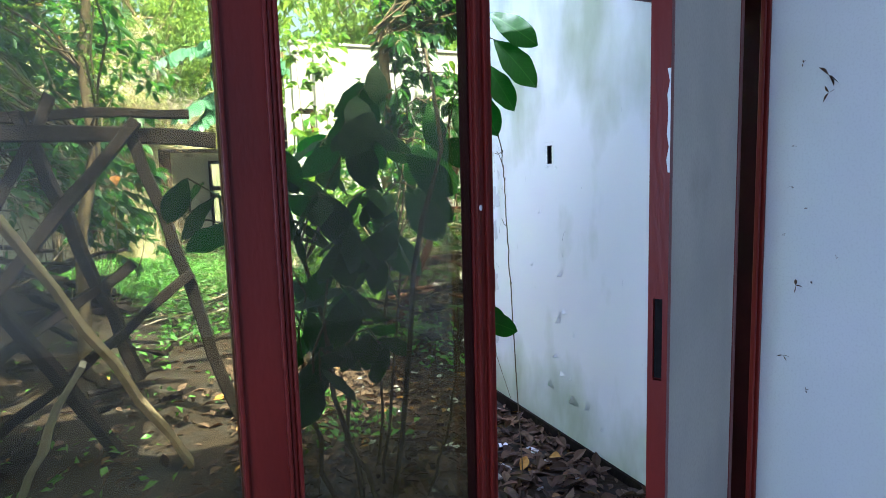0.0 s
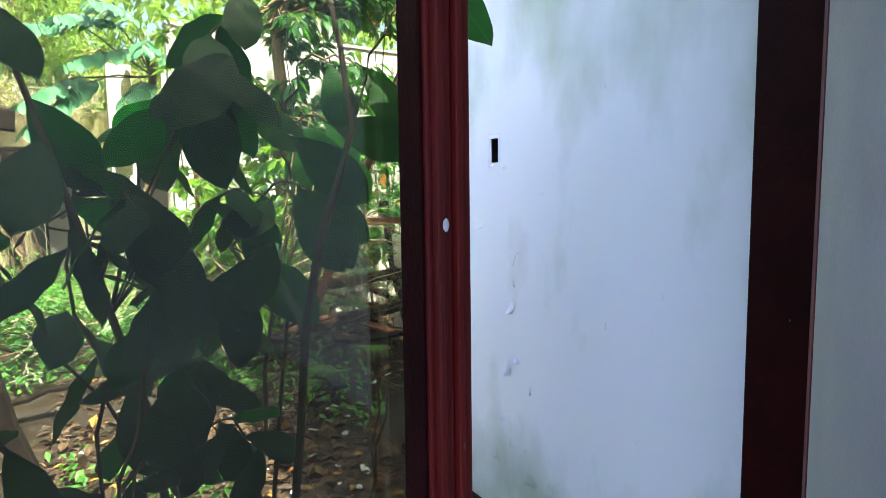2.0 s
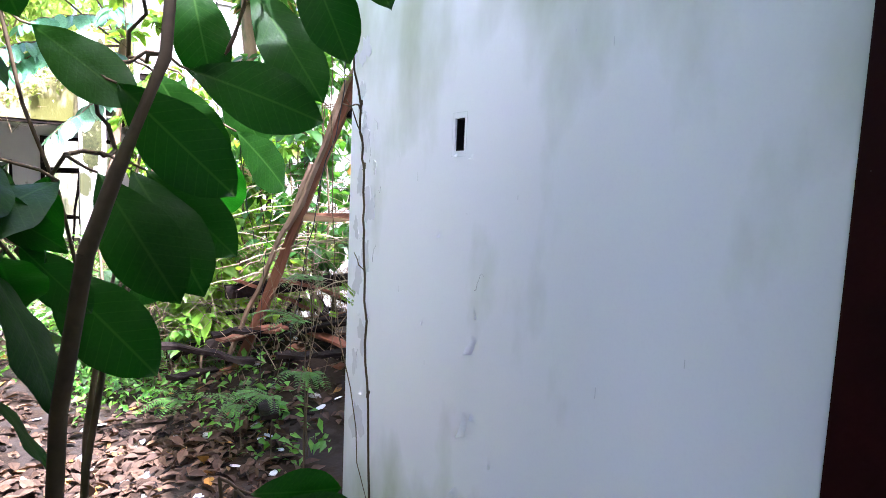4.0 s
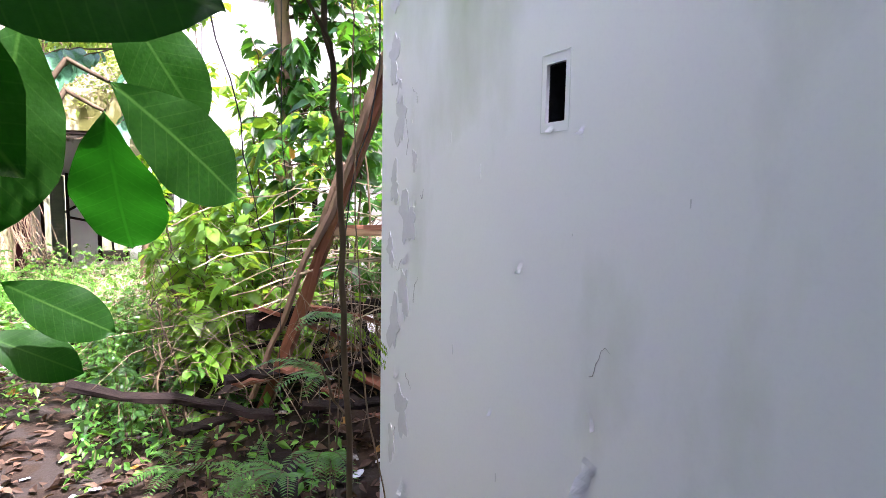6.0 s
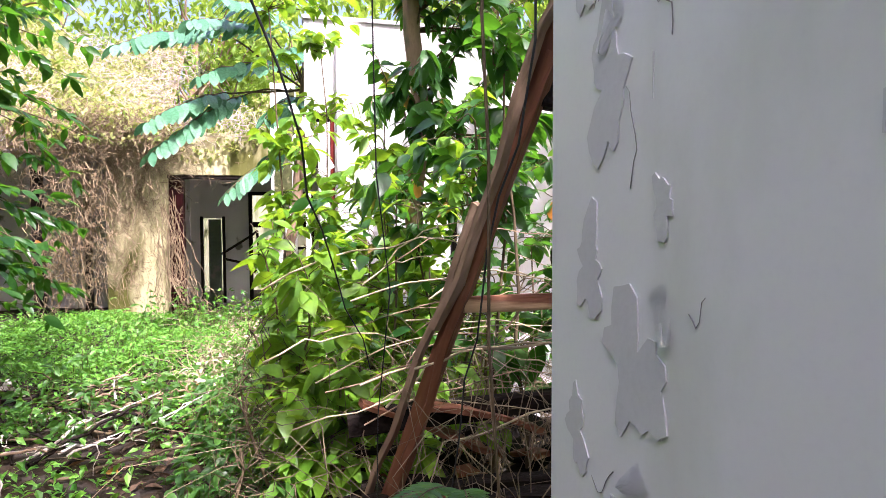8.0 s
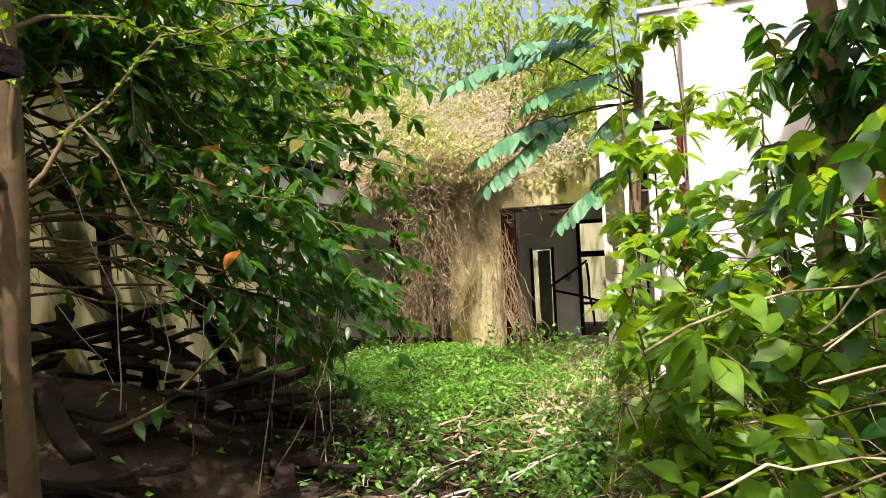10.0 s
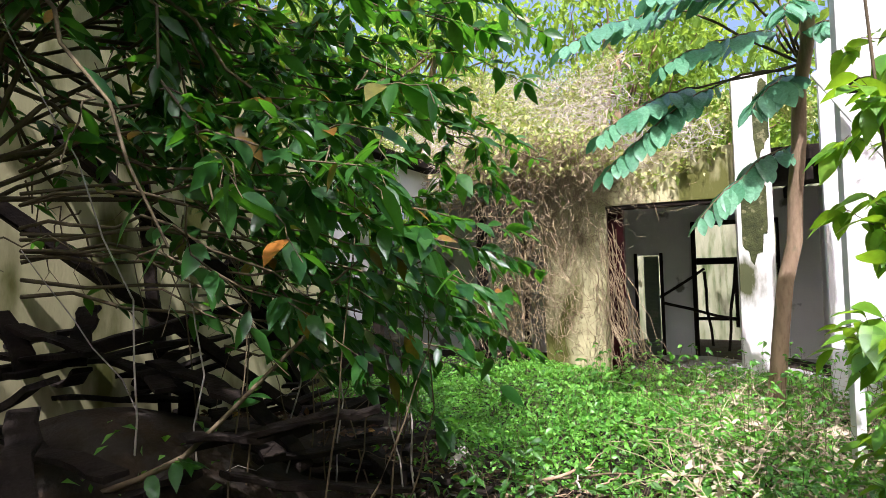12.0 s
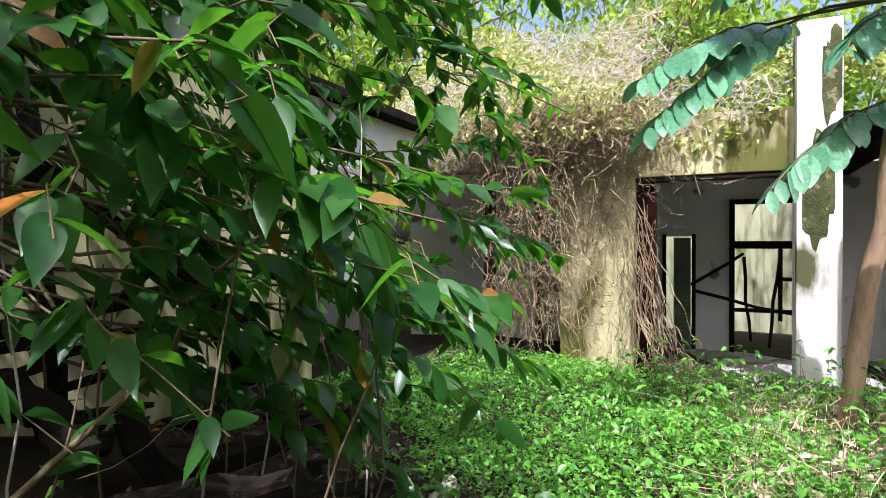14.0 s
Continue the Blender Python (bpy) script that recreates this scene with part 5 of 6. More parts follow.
def right_tree():
    rng = np.random.default_rng(41)
    t1 = wander(rng, (1.80, 6.62, 0.0), (1.58, 5.9, 3.6), 9, 0, 0.03)
    t2 = wander(rng, (1.05, 7.6, 0.0), (0.95, 7.3, 4.2), 8, 0, 0.05)
    br = []
    for i in range(44):
        a = t1[rng.integers(4, 9)]
        b = a + np.array((rng.uniform(-0.5, 1.8), rng.uniform(-0.9, 0.5), rng.uniform(-0.3, 0.9)))
        br.append(leafy_branch(rng, a, b, 32, 0.17, 0.15, 0.01, 0.48, OVATE, 0.45, 0.5, -0.5))
    for i in range(34):
        a = t1[8]
        b = a + np.array((rng.uniform(1.0, 3.8), rng.uniform(-1.6, 1.8), rng.uniform(0.3, 3.0)))
        br.append(leafy_branch(rng, a, b, 60, 0.15, 0.2, 0.014, 0.48, OVATE, 0.4, 0.5, -0.4))
    # boughs added high up to keep the white building's front in shade
    for i in range(46):
        a = t1[8] + rng.normal(0, 0.1, 3)
        b = np.array((rng.uniform(2.5, 5.8), rng.uniform(5.7, 7.9), rng.uniform(4.5, 5.8)))
        br.append(leafy_branch(rng, a, b, 110, 0.17, 0.3, 0.016, 0.48, OVATE, 0.4, 0.6, -0.4))
    tree("young_tree", "slim brown-barked tree with pointed dark leaves by the white building", [(t1, 0.09, 0.065)], br, "leaf_tree")
    # the glossy pinnate boughs
    br = []
    t3 = np.concatenate((wander(rng, (0.42, 10.3, 0.0), (0.70, 10.2, 2.34), 6, 0, 0.02), wander(rng, (0.70, 10.2, 2.34), (0.85, 9.9, 4.2), 5, 0, 0.03)[1:]))
    fronds = ((0.10, 10.0, 3.5, -0.94, 8.95, 2.53), (-0.15, 9.94, 3.46, -0.98, 8.92, 2.87), (0.75, 10.3, 2.85, -0.17, 9.32, 2.08), (-0.2, 9.89, 4.25, -1.24, 8.77, 3.70), (0.6, 10.2, 3.98, -0.44, 9.14, 3.48), (0.80, 10.2, 3.5, 0.30, 9.4, 3.05), (0.4, 10.1, 4.3, -0.5, 9.0, 4.1), (0.8, 10.1, 4.1, 0.55, 9.0, 3.75), (0.6, 10.1, 4.4, -0.1, 8.9, 4.35), (0.85, 10.1, 3.9, 1.3, 9.2, 3.6))
    hub = np.array((0.80, 10.1, 3.6))
    for f in fronds:
        a, b = np.array(f[:3]), np.array(f[3:])
        p = wander(rng, a, b, 10, -0.10, 0.012)
        lv = []
        for u in np.linspace(0.08, 1, 15):
            j = min(int(u * 9), 8)
            q = p[j] + (p[j + 1] - p[j]) * (u * 9 - j)
            d = unit((p[j + 1] - p[j])[None])[0]
            sd = unit(np.cross(d, (0, 0, 1.0))[None])[0]
            L = rng.uniform(0.22, 0.28) * (0.75 + 0.5 * math.sin(math.pi * u))
            hang = rng.uniform(0.35, 0.7)
            lv.append(leaves(rng, [q, q], [d * 0.75 + sd * 0.8 - (0, 0, hang), d * 0.75 - sd * 0.8 - (0, 0, hang)], L, 0.52, BROAD, 0.25, 0.18, jit=0.25))
        br.append((tube(np.concatenate((wander(rng, hub, a, 5, 0, 0.02), p[1:])), 0.016, 0.005, 5), joined(lv)))
    tree("pinnate_tree", "tree with glossy bluish pinnate boughs beside the pillar", [(t3, 0.085, 0.06)], br, "leaf_blue")


right_tree()


# bright saplings and creepers between the wall and the white building
def saplings():
    rng = np.random.default_rng(51)
    for i in range(50):
        x, y = rng.uniform(0.66, 1.8), rng.uniform(4.7, 6.9)
        if i > 24:
            x, y = rng.uniform(1.7, 3.6), rng.uniform(4.2, 7.4)
        h = rng.uniform(0.8, 1.6) + 0.8 * (x > 0.95) * rng.random()
        if i in (3, 9, 15):
            x, y, h = 0.55 + 0.06 * i, 6.3 + 0.06 * i, 3.6 - 0.05 * i
        if i > 39:
            x, y, h = rng.uniform(0.5, 0.98), rng.uniform(4.05, 4.8), rng.uniform(0.5, 0.95)
        z = float(ground_z(x, y))
        br = []
        stem = wander(rng, (x, y, z), (x + rng.normal(0, 0.15), y + rng.normal(0, 0.15), z + h), 7, 0, 0.02)
        for _ in range(12 if h < 2.7 else 26):
            a = stem[rng.integers(2, 7)]
            b = a + np.array((rng.normal(0, 0.4), rng.normal(0, 0.3), rng.uniform(-0.1, 0.35)))
            b[0] = max(b[0], 0.45)
            br.append(leafy_branch(rng, a, b, 12, 0.15, 0.05, 0.004, 0.56, OVATE, 0.35, 0.6, -0.2, 1.1))
        dark = 24 < i < 40
        tree("sapling", "dark green sapling among the debris" if dark else "bright green sapling with broad pointed leaves", [(stem, 0.012, 0.005)], br, "leaf_tree" if dark else "leaf_mid", "twig", "shrub")["group"] = "saplings in the yard"


saplings()


def ferny_weeds():
    """Loose creepers and stalks over the debris."""
    rng = np.random.default_rng(61)
    st = []
    for i in range(520):
        x, y = rng.uniform(0.95, 2.9), rng.uniform(3.3, 6.0)
        z = float(ground_z(x, y))
        a = (x, y, z + rng.uniform(0, 0.3))
        b = (x + rng.normal(0, 0.45), y + rng.normal(0, 0.35), z + rng.uniform(0.1, 1.0))
        st.append(tube(wander(rng, a, b, 7, -rng.uniform(0.0, 0.35), 0.045), rng.uniform(0.0012, 0.0035), 0.001, 4))
    V, T = joined(st)
    tagged(mesh_from("dry_stalks", V, T, M["dry"], smooth=True), "tangle of dry stalks and runners over the debris", "dry stalks", kind="stuff")


ferny_weeds()


def ground_cover():
    rng = np.random.default_rng(71)
    P = scatter_on(rng, 46000, -4.2, 1.6, 6.2, 12.3)
    hh = 0.12 + 0.22 * (0.5 + 0.5 * np.sin(P[:, 0] * 2.1) * np.cos(P[:, 1] * 1.7))
    keep = rng.random(len(P)) < np.clip((P[:, 1] - 6.2 - 0.8 * (P[:, 0] < -0.5)) / 1.5, 0.04, 1)
    keep &= (P[:, 0] > -2.4) | (P[:, 1] > 8.6)
    P, hh = P[keep], hh[keep]
    P[:, 2] += rng.uniform(0.02, 1, len(P)) ** 0.6 * hh
    A = rng.normal(0, 1, (len(P), 3)) * (1, 1, 0.35)
    V, T = leaves(rng, P, A, rng.uniform(0.028, 0.070, len(P)), 0.6, SIMPLE, 0.3, 0.3)
    tagged(mesh_from("ground_cover", V, T, M["leaf_low"]), "dense bright green ground cover lit by the sun", "ground cover", kind="stuff")
    P = scatter_on(rng, 9000, -3.0, 1.3, 1.6, 7.0)
    keep = clear_of_way(P, 0.45) & (np.sin(P[:, 0] * 3.3 + 1) * np.cos(P[:, 1] * 2.9) > -0.1)
    P = P[keep]
    P = P[(P[:, 0] > -0.7) | ((P[:, 1] > 4.2) & (P[:, 0] > -1.6)) | (rng.random(len(P)) < 0.15)]
    P[:, 2] += rng.uniform(0.01, 0.3, len(P)) ** 1.3
    A = rng.normal(0, 1, (len(P), 3)) * (1, 1, 0.4)
    V, T = leaves(rng, P, A, rng.uniform(0.03, 0.09, len(P)), 0.55, SIMPLE, 0.3, 0.3)
    tagged(mesh_from("weeds", V, T, M["leaf_low"]), "loose low weeds among the dead leaves", "weeds", kind="stuff")


ground_cover()


def undergrowth():
    """Shin-high dark weeds between the walk and the debris."""
    rng = np.random.default_rng(73)
    P = np.concatenate((scatter_on(rng, 330, -0.1, 1.3, 4.2, 7.4), scatter_on(rng, 90, -1.7, -0.3, 6.2, 7.4)))
    P = P[clear_of_way(P, 0.55)]
    st, lf = [], []
    for p in P:
        e = p + np.array((rng.normal(0, 0.1), rng.normal(0, 0.1), rng.uniform(0.12, 0.5)))
        q = wander(rng, p, e, 5, 0, 0.012)
        st.append(tube(q, 0.003, 0.0015, 3))
        c = q[rng.integers(1, 5, 11)]
        lf.append(leaves(rng, c, rng.normal(0, 1, (11, 3)) * (1, 1, 0.35), rng.uniform(0.04, 0.10, 11), 0.58, OVATE, 0.3, 0.25))
    V, T = joined(st)
    tagged(mesh_from("undergrowth_stems", V, T, M["twig"]), "thin stems of shin-high shaded weeds", "weeds", kind="stuff")
    V, T = joined(lf)
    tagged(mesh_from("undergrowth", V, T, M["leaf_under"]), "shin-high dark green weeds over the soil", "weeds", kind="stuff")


undergrowth()


def tall_weeds():
    rng = np.random.default_rng(75)
    P = scatter_on(rng, 560, -1.6, 1.5, 7.8, 11.6)
    st, lf = [], []
    for p in P:
        h = rng.uniform(0.2, 0.75)
        e = p + np.array((rng.normal(0, 0.12), rng.normal(0, 0.12), h))
        q = wander(rng, p, e, 5, 0, 0.015)
        st.append(tube(q, 0.0025, 0.0012, 3))
        c = q[rng.integers(1, 5, 9)]
        lf.append(leaves(rng, c, rng.normal(0, 1, (9, 3)) * (1, 1, 0.3), rng.uniform(0.035, 0.08, 9), 0.55, OVATE, 0.35, 0.25))
    V, T = joined(st)
    tagged(mesh_from("weed_stems", V, T, M["twig"]), "thin stems of knee-high sunlit weeds", "weeds", kind="stuff")
    V, T = joined(lf)
    tagged(mesh_from("tall_weeds", V, T, M["leaf_low"]), "knee-high sunlit weeds before the ruin", "weeds", kind="stuff")
    st = []
    for i in range(420):
        a = np.array((rng.uniform(-0.5, 1.7), rng.uniform(7.4, 11.4), 0.03 + 0.2 * rng.random()))
        b = a + np.array((rng.normal(0, 0.4), rng.normal(0, 0.4), rng.uniform(0.0, 0.35)))
        st.append(tube(wander(rng, a, b, 6, -0.06, 0.03), 0.0035, 0.002, 3))
    V, T = joined(st)
    P = scatter_on(rng, 2600, -0.4, 1.7, 7.2, 11.4)
    P[:, 2] += rng.uniform(0.02, 0.24, len(P))
    tagged(mesh_from("bleached_leaves", *leaves(rng, P, rng.normal(0, 1, (len(P), 3)) * (1, 1, 0.5), rng.uniform(0.05, 0.13, len(P)), 0.5, LANCE, 0.2, 0.5), M["straw_leaf"]), "sun-bleached dead leaves among the weeds", "dead leaves", kind="stuff")
    tagged(mesh_from("straw", V, T, M["straw"]), "sun-bleached straw and dead runners", "straw", kind="stuff")


tall_weeds()


def litter():
    rng = np.random.default_rng(81)
    P = np.concatenate((scatter_on(rng, 9000, -3.5, 1.1, 0.15, 3.5), scatter_on(rng, 12000, -4.3, 3.2, 3.0, 8.0)))
    P[:, 2] += rng.uniform(0.003, 0.03, len(P))
    heap = np.exp(-((P[:, 0] - 1.5) ** 2 / 0.5 + (P[:, 1] - 3.9) ** 2 / 0.6)) + np.exp(-((P[:, 0] + 3.3) ** 2 / 1.2 + (P[:, 1] - 6.0) ** 2 / 5.0))
    heap = heap + 1.0 * ((P[:, 0] < -0.8) & (P[:, 1] < 7.0))
    heap = heap + 0.75 * ((P[:, 0] > -1.0) & (P[:, 1] > 4.1) & (P[:, 1] < 6.4)) - 0.5 * ((P[:, 0] > -0.2) & (P[:, 1] < 4.0))
    P = P[rng.random(len(P)) > heap * 0.9]
    A = rng.normal(0, 1, (len(P), 3)) * (1, 1, 0.25)
    V, T = leaves(rng, P, A, rng.uniform(0.04, 0.13, len(P)), 0.5, LANCE, 0.1, 0.5, jit=0.35)
    tagged(mesh_from("leaf_litter", V, T, M["litter"]), "thick layer of brown dead leaves on the ground", "dead leaves", kind="stuff")


litter()


# plaster chips and pale scraps at the foot of the wall
def chip_mesh(seed):
    rng = np.random.default_rng(seed)
    bm = bmesh.new()
    n = 7
    r = rng.uniform(0.6, 1.0, n)
    lo = [bm.verts.new((math.cos(2 * math.pi * i / n) * r[i], math.sin(2 * math.pi * i / n) * r[i] * 0.7, 0)) for i in range(n)]
    hi = [bm.verts.new((v.co.x * 0.9, v.co.y * 0.9, 0.16 + 0.05 * rng.random())) for v in lo]
    for i in range(n):
        bm.faces.new((lo[i], lo[(i + 1) % n], hi[(i + 1) % n], hi[i]))
    bm.faces.new(hi)
    bm.faces.new(lo[::-1])
    me = bpy.data.meshes.new("chip")
    bm.to_mesh(me)
    bm.free()
    return me


def chips():
    rng = np.random.default_rng(87)
    for k, (mat, n, label) in enumerate((("plaster", 46, "pale flat plaster chip among the dead leaves"), ("cement", 40, "grey flat cement chip among the dead leaves"), ("rot", 60, "dark flat scrap among the dead leaves"))):
        kinds = [chip_mesh(900 + 10 * k + i) for i in range(4)]
        for me in kinds:
            me.materials.append(M[mat])
        for i in range(n):
            x, y = rng.uniform(0.0, 1.02), rng.uniform(0.25, 3.7)
            if i % 3 == 0:
                x, y = rng.uniform(-0.6, 1.5), rng.uniform(2.4, 4.4)
            if y < 2.4:
                x = min(x, 1.02)
            ob = new("rubble_chip", kinds[i % 4])
            ob.matrix_world = pose(x, y, float(ground_z(x, y)) + 0.012, rng.uniform(-22, 22), rng.uniform(-22, 22), rng.uniform(0, 360)) @ Matrix.Scale(rng.uniform(0.02, 0.065), 4)
            tagged(ob, label, "rubble", "chips at the foot of the wall")


chips()


# ---- dry vines over the ruined front, green vines on its roof ----
def vines():
    rng = np.random.default_rng(91)
    st = []
    for i in range(210):
        a = np.array((rng.uniform(-2.5, -1.45), FY - 0.03 - rng.uniform(0, 0.12), min(3.4, 0.4 + 3.0 * rng.random() ** 0.7)))
        q = rng.uniform(0, 6.28)
        b = a + np.array((math.cos(q) * 0.4, rng.normal(0, 0.05), -abs(math.sin(q)) * rng.uniform(0.3, 1.2)))
        p = wander(rng, a, b, 12, rng.normal(0, 0.1), 0.04)
        p[:, 1] = np.minimum(p[:, 1], FY - 0.02)
        p[:, 2] = np.maximum(p[:, 2], 0.05)
        st.append(tube(p, rng.uniform(0.003, 0.007), 0.002, 3))
    for i in range(220):
        a = (rng.uniform(-4.2, -1.0), FY - rng.uniform(0, 0.25), rng.uniform(2.7, 3.6))
        b = np.array(a) + (rng.normal(0, 0.5), rng.normal(0, 0.1), rng.normal(-0.2, 0.25))
        st.append(tube(wander(rng, a, b, 12, rng.uniform(0, 0.3), 0.08), 0.004, 0.002, 3))
    for i in range(48):
        x = rng.uniform(-1.55, -1.2)
        a = (x - 0.1, FY - 0.15, rng.uniform(0.9, 2.5))
        b = (x + rng.uniform(-0.1, 0.65), FY - rng.uniform(0.2, 0.5), rng.uniform(0.0, 0.4))
        st.append(tube(wander(rng, a, b, 8, 0.1, 0.05), 0.006, 0.004, 3))
    for i in range(640):
        h = 3.6 - 2.9 * rng.random() ** 1.3
        x = rng.normal(-2.75 + 0.12 * (h - 2.0), 0.26 + 0.16 * max(h - 1.6, 0.0))
        out = rng.uniform(0.03, 0.55) * min(1.0, (h - 0.2) / 2.5)
        a = np.array((x, FY - out, h))
        q = rng.uniform(0, 6.28)
        b = a + np.array((math.cos(q) * 0.45, rng.normal(0, 0.12), -abs(math.sin(q)) * rng.uniform(0.2, 1.1)))
        p = wander(rng, a, b, 9, rng.normal(0, 0.12), 0.045)
        p[:, 1] = np.minimum(p[:, 1], FY - 0.02)
        p[:, 2] = np.maximum(p[:, 2], 0.05)
        st.append(tube(p, rng.uniform(0.004, 0.011), 0.003, 3))
    V, T = joined(st)
    tagged(mesh_from("dry_vines", V, T, M["dry"]), "matted brown dry vines hanging over the ruined front", "dry vines", kind="stuff")
    st = []
    for i in range(420):
        a = np.array((rng.uniform(-3.7, -1.3), FY - rng.uniform(0.0, 0.7), rng.uniform(2.95, 3.55)))
        q = rng.uniform(0, 6.28)
        b = a + np.array((math.cos(q) * 0.5, math.sin(q) * 0.2, rng.normal(-0.12, 0.2)))
        b[1] = min(b[1], FY - 0.02)
        st.append(tube(wander(rng, a, b, 8, rng.uniform(-0.05, 0.2), 0.05), rng.uniform(0.004, 0.010), 0.003, 3))
    V, T = joined(st)
    tagged(mesh_from("vine_fringe", V, T, M["dry"]), "overhanging brown fringe of dead vines at the roof edge", "dry vines", kind="stuff")
    P = np.column_stack((rng.uniform(-3.7, -1.2, 1500), FY - rng.uniform(0.0, 0.7, 1500), rng.uniform(3.0, 3.6, 1500)))
    tagged(mesh_from("fringe_leaves", *leaves(rng, P, rng.normal(0, 1, (1500, 3)) - (0, 0.4, 0.4), rng.uniform(0.05, 0.11, 1500), 0.6, SIMPLE, 0.3, 0.3), M["leaf_vine"]), "sparse vine leaves along the roof edge", "vines", kind="stuff")
    n = 26000
    x = rng.uniform(-6.5, 1.2, n)
    s = rng.random(n)
    y = FY - 0.1 + s * 3.8
    z = 3.15 + s * 2.6 + 0.35 * np.sin(x * 1.9 + s * 5) + rng.normal(0, 0.12, n)
    P = np.column_stack((x, y, z))
    P[:, 2] += np.where(x > -1.5, 0.12, 0.0)
    P = P[(x < -1.7) | (s < 0.16)]
    n = len(P)
    A = rng.normal(0, 1, (n, 3)) - (0, 0.5, 0.2)
    V, T = leaves(rng, P, A, rng.uniform(0.05, 0.13, n), 0.6, SIMPLE, 0.3, 0.3)
    tagged(mesh_from("roof_vines", V, T, M["leaf_vine"]), "sunlit green and straw-coloured vines covering the roof", "vines", kind="stuff")
    st = []
    for i in range(900):
        w = rng.random() ** 1.4
        u = rng.uniform(-4.6, 0.2) if w < 0.12 else rng.uniform(-5.2, -1.4)
        a = np.array((u, FY - 0.15 + w * 3.0, 3.2 + w * 2.2 + rng.uniform(0, 0.25)))
        q = rng.uniform(0, 6.28)
        b = a + np.array((math.cos(q) * 0.6, math.sin(q) * 0.3, math.sin(q) * 0.3 + rng.normal(0, 0.1)))
        st.append(tube(wander(rng, a, b, 7, -rng.uniform(0, 0.15), 0.05), rng.uniform(0.003, 0.009), 0.002, 3))
    V, T = joined(st)
    tagged(mesh_from("straw_vines", V, T, M["pale"]), "sun-bleached dry vine stems matted over the roof", "dry vines", kind="stuff")
    nx, ny = 40, 12
    g = []
    for j in range(ny):
        for i in range(nx):
            u, w = -6.6 + 4.9 * i / (nx - 1), j / (ny - 1)
            g.append((u, FY + 0.05 + w * 3.8, 3.02 + w * 2.6 + 0.35 * math.sin(u * 1.9 + w * 5) * w))
    T = [q for j in range(ny - 1) for i in range(nx - 1) for q in ((j * nx + i, j * nx + i + 1, (j + 1) * nx + i + 1), (j * nx + i, (j + 1) * nx + i + 1, (j + 1) * nx + i))]
    tagged(mesh_from("vine_bank", g, T, M["dry"], smooth=True), "sloping mat of old vine stems on the roof", "vines", kind="stuff")


vines()


# ---- fallen branches, cables ----
def branch_thing(name, pts, r, mat, label, category="branch", group="", seed=0, forks=2):
    rng = np.random.default_rng(seed)
    p = np.concatenate([wander(rng, a, b, 6, 0, 0.015)[(0 if i == 0 else 1):] for i, (a, b) in enumerate(zip(pts, pts[1:]))])
    st = [tube(p, r, r * 0.45, 7)]
    for _ in range(forks):
        a = p[rng.integers(2, len(p) - 1)]
        e = a + rng.normal(0, 0.22, 3) * (1, 1, 0.4)
        st.append(tube(wander(rng, a, e, 5, 0, 0.015), r * 0.4, r * 0.15, 5))
    V, T = joined(st)
    return tagged(mesh_from(name, V, T, M[mat], smooth=True), label, category, group)


GB = "bleached fallen branches"
branch_thing("fallen_branch", [(-2.15, 8.2, 0.06), (-1.75, 7.5, 0.08), (-1.3, 6.9, 0.05)], 0.050, "pale", "bleached bare branch lying on the ground", group=GB, seed=1)
branch_thing("fallen_branch", [(-2.15, 8.2, 0.08), (-1.95, 7.3, 0.05), (-1.9, 6.9, 0.04)], 0.052, "pale", "bleached bare branch lying on the ground", group=GB, seed=2)
for i in range(16):
    rng_b = np.random.default_rng(200 + i)
    x, y = rng_b.uniform(-3.2, -0.6), rng_b.uniform(4.9, 8.0)
    e = (x + rng_b.normal(0, 0.7), y + rng_b.normal(0, 0.7), 0.1 + 0.25 * rng_b.random())
    branch_thing("fallen_branch", [(x, y, 0.05), ((x + e[0]) / 2, (y + e[1]) / 2, 0.12), e], 0.012, "pale" if i % 3 == 0 else "twig", "thin bare branch on the debris", group="thin fallen branches", seed=i + 5)
for i in range(34):
    rng_b = np.random.default_rng(260 + i)
    x, y = rng_b.uniform(-2.3, -0.5), rng_b.uniform(5.6, 7.5)
    q = rng_b.uniform(0, 3.14)
    L = rng_b.uniform(0.4, 1.1)
    branch_thing("fallen_branch", [(x, y, 0.05 + 0.1 * rng_b.random()), (x + 0.5 * L * math.cos(q), y + 0.5 * L * math.sin(q), 0.16), (x + L * math.cos(q), y + L * math.sin(q), 0.06 + 0.2 * rng_b.random())], rng_b.uniform(0.009, 0.02), ("rot", "twig", "rot", "bark", "rot", "pale")[i % 6], "bare broken branch in the brushwood heap", group="brushwood heap", seed=i + 60)
for i in range(24):
    rng_b = np.random.default_rng(300 + i)
    y = rng_b.uniform(5.3, 7.2)
    a = (rng_b.uniform(-3.2, -1.7), y, 0.1)
    b = (a[0] + rng_b.normal(0, 0.3), y + rng_b.normal(0, 0.3), rng_b.uniform(1.4, 3.2))
    branch_thing("bare_creeper", [a, ((a[0] + b[0]) / 2 + 0.1, y, b[2] * 0.5), b], 0.006, "pale" if i % 3 == 0 else "twig", "thin bare creeper rising from the debris", "vine", "bare creepers", i, 1)
branch_thing("hanging_cable", [(0.42, 2.62, 3.8), (0.60, 2.70, 2.45), (0.78, 2.95, 1.75), (0.98, 3.4, 1.2)], 0.0045, "cable", "loose black cable hanging down", "cable", "hanging cables", 3, 0)
branch_thing("hanging_cable", [(0.9, 2.75, 3.8), (0.95, 3.0, 2.2), (1.0, 3.3, 0.4)], 0.0032, "cable", "loose black cable hanging down", "cable", "hanging cables", 4, 0)
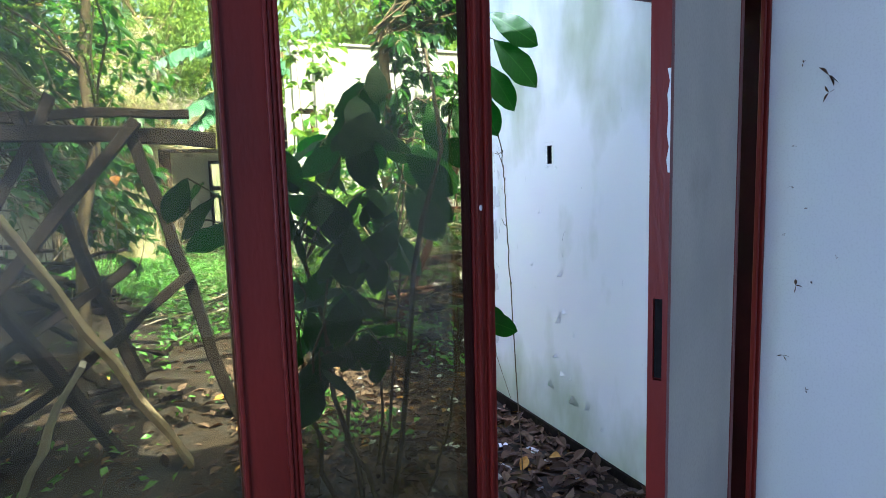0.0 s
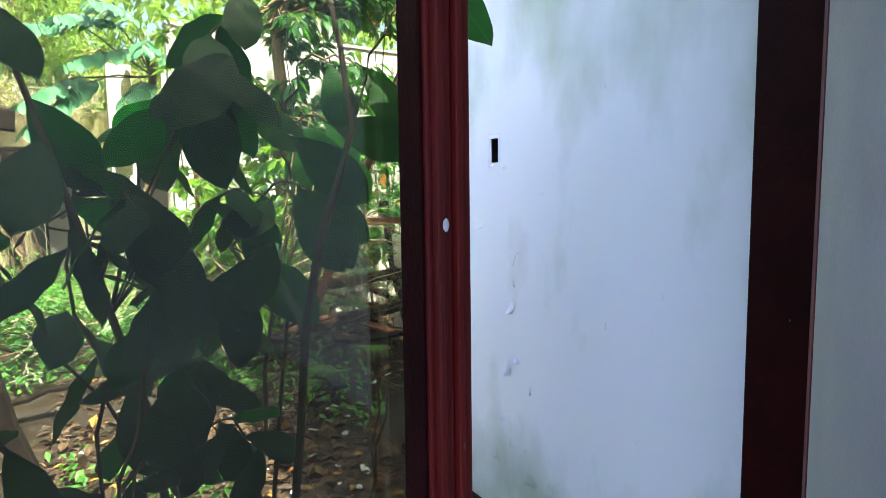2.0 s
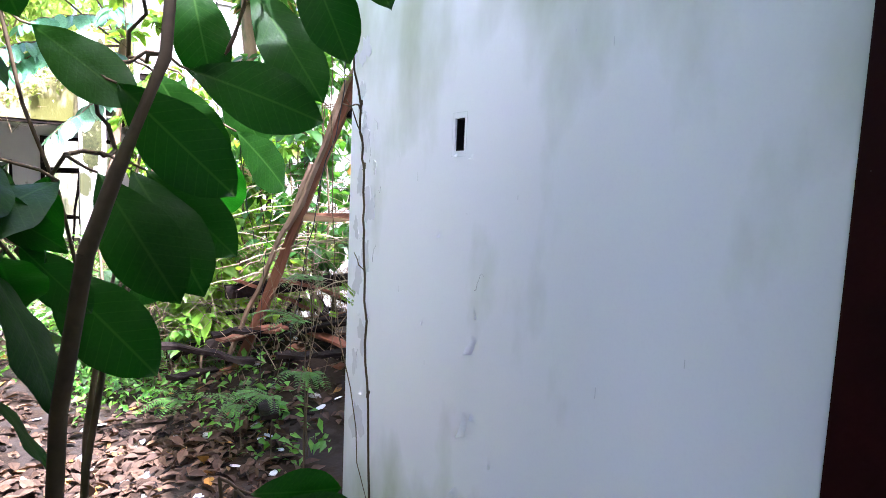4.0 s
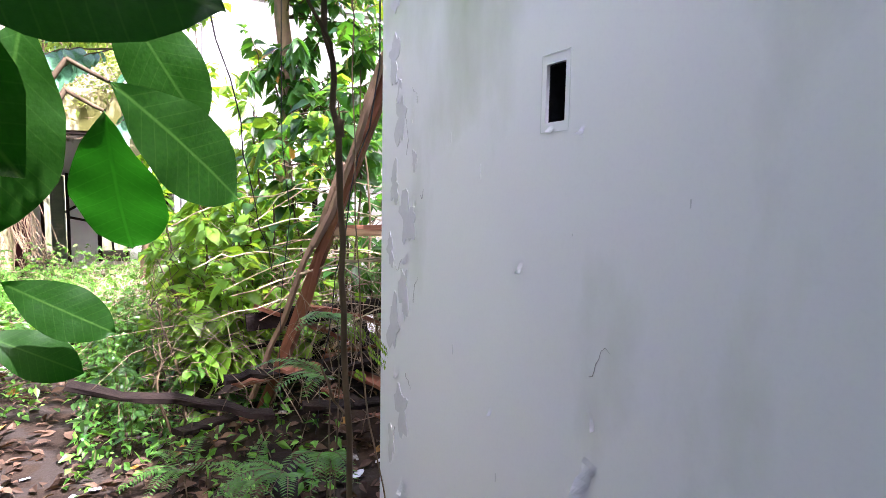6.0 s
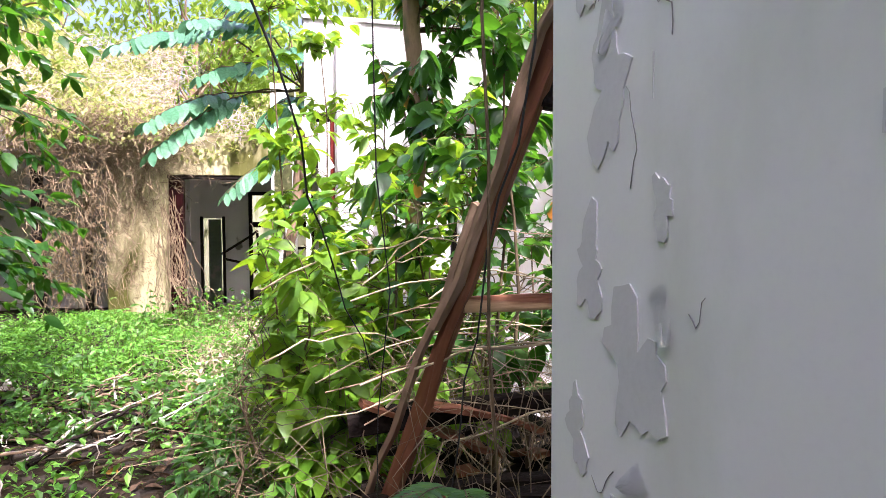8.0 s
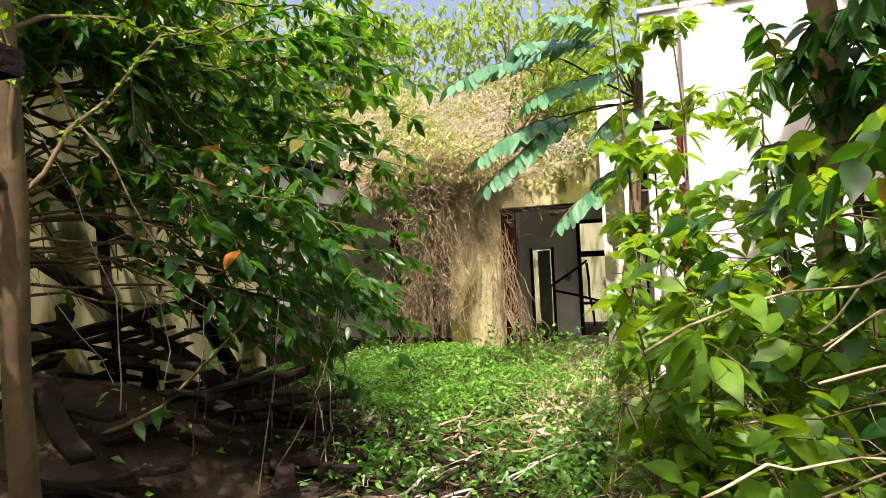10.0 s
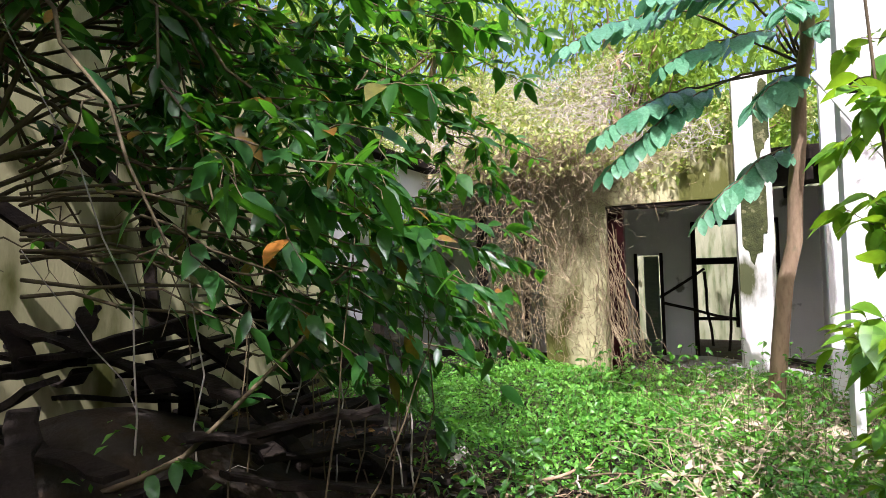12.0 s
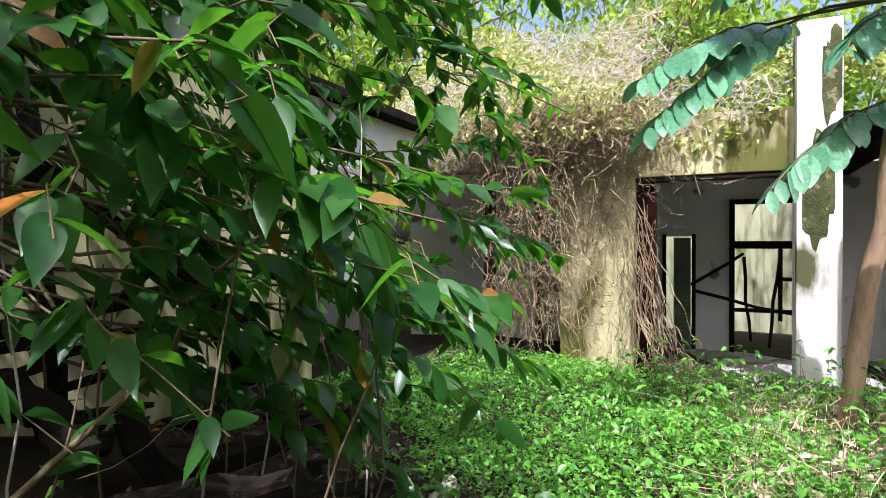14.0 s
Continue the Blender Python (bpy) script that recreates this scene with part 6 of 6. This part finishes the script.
branch_thing("hanging_cable", [(1.42, 2.85, 3.4), (1.35, 3.0, 1.9), (1.25, 3.2, 1.2), (1.2, 3.4, 0.3)], 0.0045, "cable", "loose black cable hanging down", "cable", "hanging cables", 5, 0)


# ---- woods all around ----
def far_woods():
    rng = np.random.default_rng(101)
    n = 62000
    a = rng.uniform(-math.pi, math.pi, n)
    r = rng.uniform(14, 27, n)
    x, y = r * np.sin(a), 5 + r * np.cos(a)
    top = 10.5 + 3.5 * np.sin(a * 5) + 2 * np.sin(a * 13 + 1)
    z = rng.random(n) ** 0.8 * top
    clump = np.sin(x * 0.9) * np.cos(y * 0.8) * np.sin(z * 1.1 + x * 0.3) > -0.25
    P = np.column_stack((x, y, z))[clump]
    A = rng.normal(0, 1, (len(P), 3)) - (0, 0, 0.4)
    V, T = leaves(rng, P, A, rng.uniform(0.3, 0.7, len(P)), 0.5, SIMPLE, 0.3, 0.3)
    tagged(mesh_from("far_woods", V, T, M["leaf_far"]), "dense sunlit woods around the ruins", "woods", kind="stuff")
    st = []
    for i in range(70):
        b = rng.uniform(-math.pi, math.pi)
        q = rng.uniform(17, 29)
        p = (q * math.sin(b), 5 + q * math.cos(b), -0.1)
        st.append(tube(wander(rng, p, (p[0] + rng.normal(0, 0.6), p[1] + rng.normal(0, 0.6), rng.uniform(5, 9)), 6, 0, 0.15), 0.16, 0.06, 6))
    V, T = joined(st)
    tagged(mesh_from("far_trunks", V, T, M["bark"], smooth=True), "slender trunks in the surrounding woods", "woods", kind="stuff")


far_woods()


def crown_tree(x, y, h, r, seed):
    """A big tree behind the ruins: trunk, limbs and clumped leaves with gaps."""
    rng = np.random.default_rng(seed)
    t = thing("tall_tree", 0, 0, 0, "tall sunlit tree rising behind the ruins", "tree", "trees behind the ruins")
    trunk = wander(rng, (x, y, -0.1), (x + rng.normal(0, 0.4), y + rng.normal(0, 0.4), h * 0.75), 8, 0, 0.08)
    mesh_from("trunk", *tube(trunk, 0.2, 0.08, 8), M["bark"], t, smooth=True)
    st, lf = [], []
    for i in range(46):
        a = trunk[rng.integers(2, 8)]
        d = unit(rng.normal(0, 1, (1, 3)))[0] * (1, 1, 0.8)
        c = np.array((x, y, h * 0.66)) + d * np.array((r, r, h * 0.36)) * rng.uniform(0.5, 1.0)
        st.append(tube(wander(rng, a, c, 6, 0, 0.08), 0.04, 0.012, 4))
        n = 120
        P = c + rng.normal(0, 0.42, (n, 3)) * (1, 1, 0.7)
        lf.append(leaves(rng, P, rng.normal(0, 1, (n, 3)) - (0, 0, 0.4), rng.uniform(0.14, 0.28, n), 0.5, SIMPLE, 0.3, 0.3))
    V, T = joined(st)
    tagged(mesh_from("branchwork", V, T, M["bark"], t, smooth=True), kind="stuff")
    V, T = joined(lf)
    tagged(mesh_from("crown", V, T, M["leaf_far"], t), kind="stuff")


for i, (x, y, h, r) in enumerate(((-6.5, 17.5, 10.0, 3.2), (-2.2, 18.5, 9.0, 3.0), (0.2, 20.5, 8.0, 3.0), (4.6, 14.5, 11.5, 3.2), (-9.0, 12.5, 11.0, 3.4), (-9.2, 7.0, 10.0, 3.2), (-7.5, 2.0, 9.0, 3.0), (7.5, 9.5, 11.0, 3.2))):
    crown_tree(x, y, h, r, 700 + i)
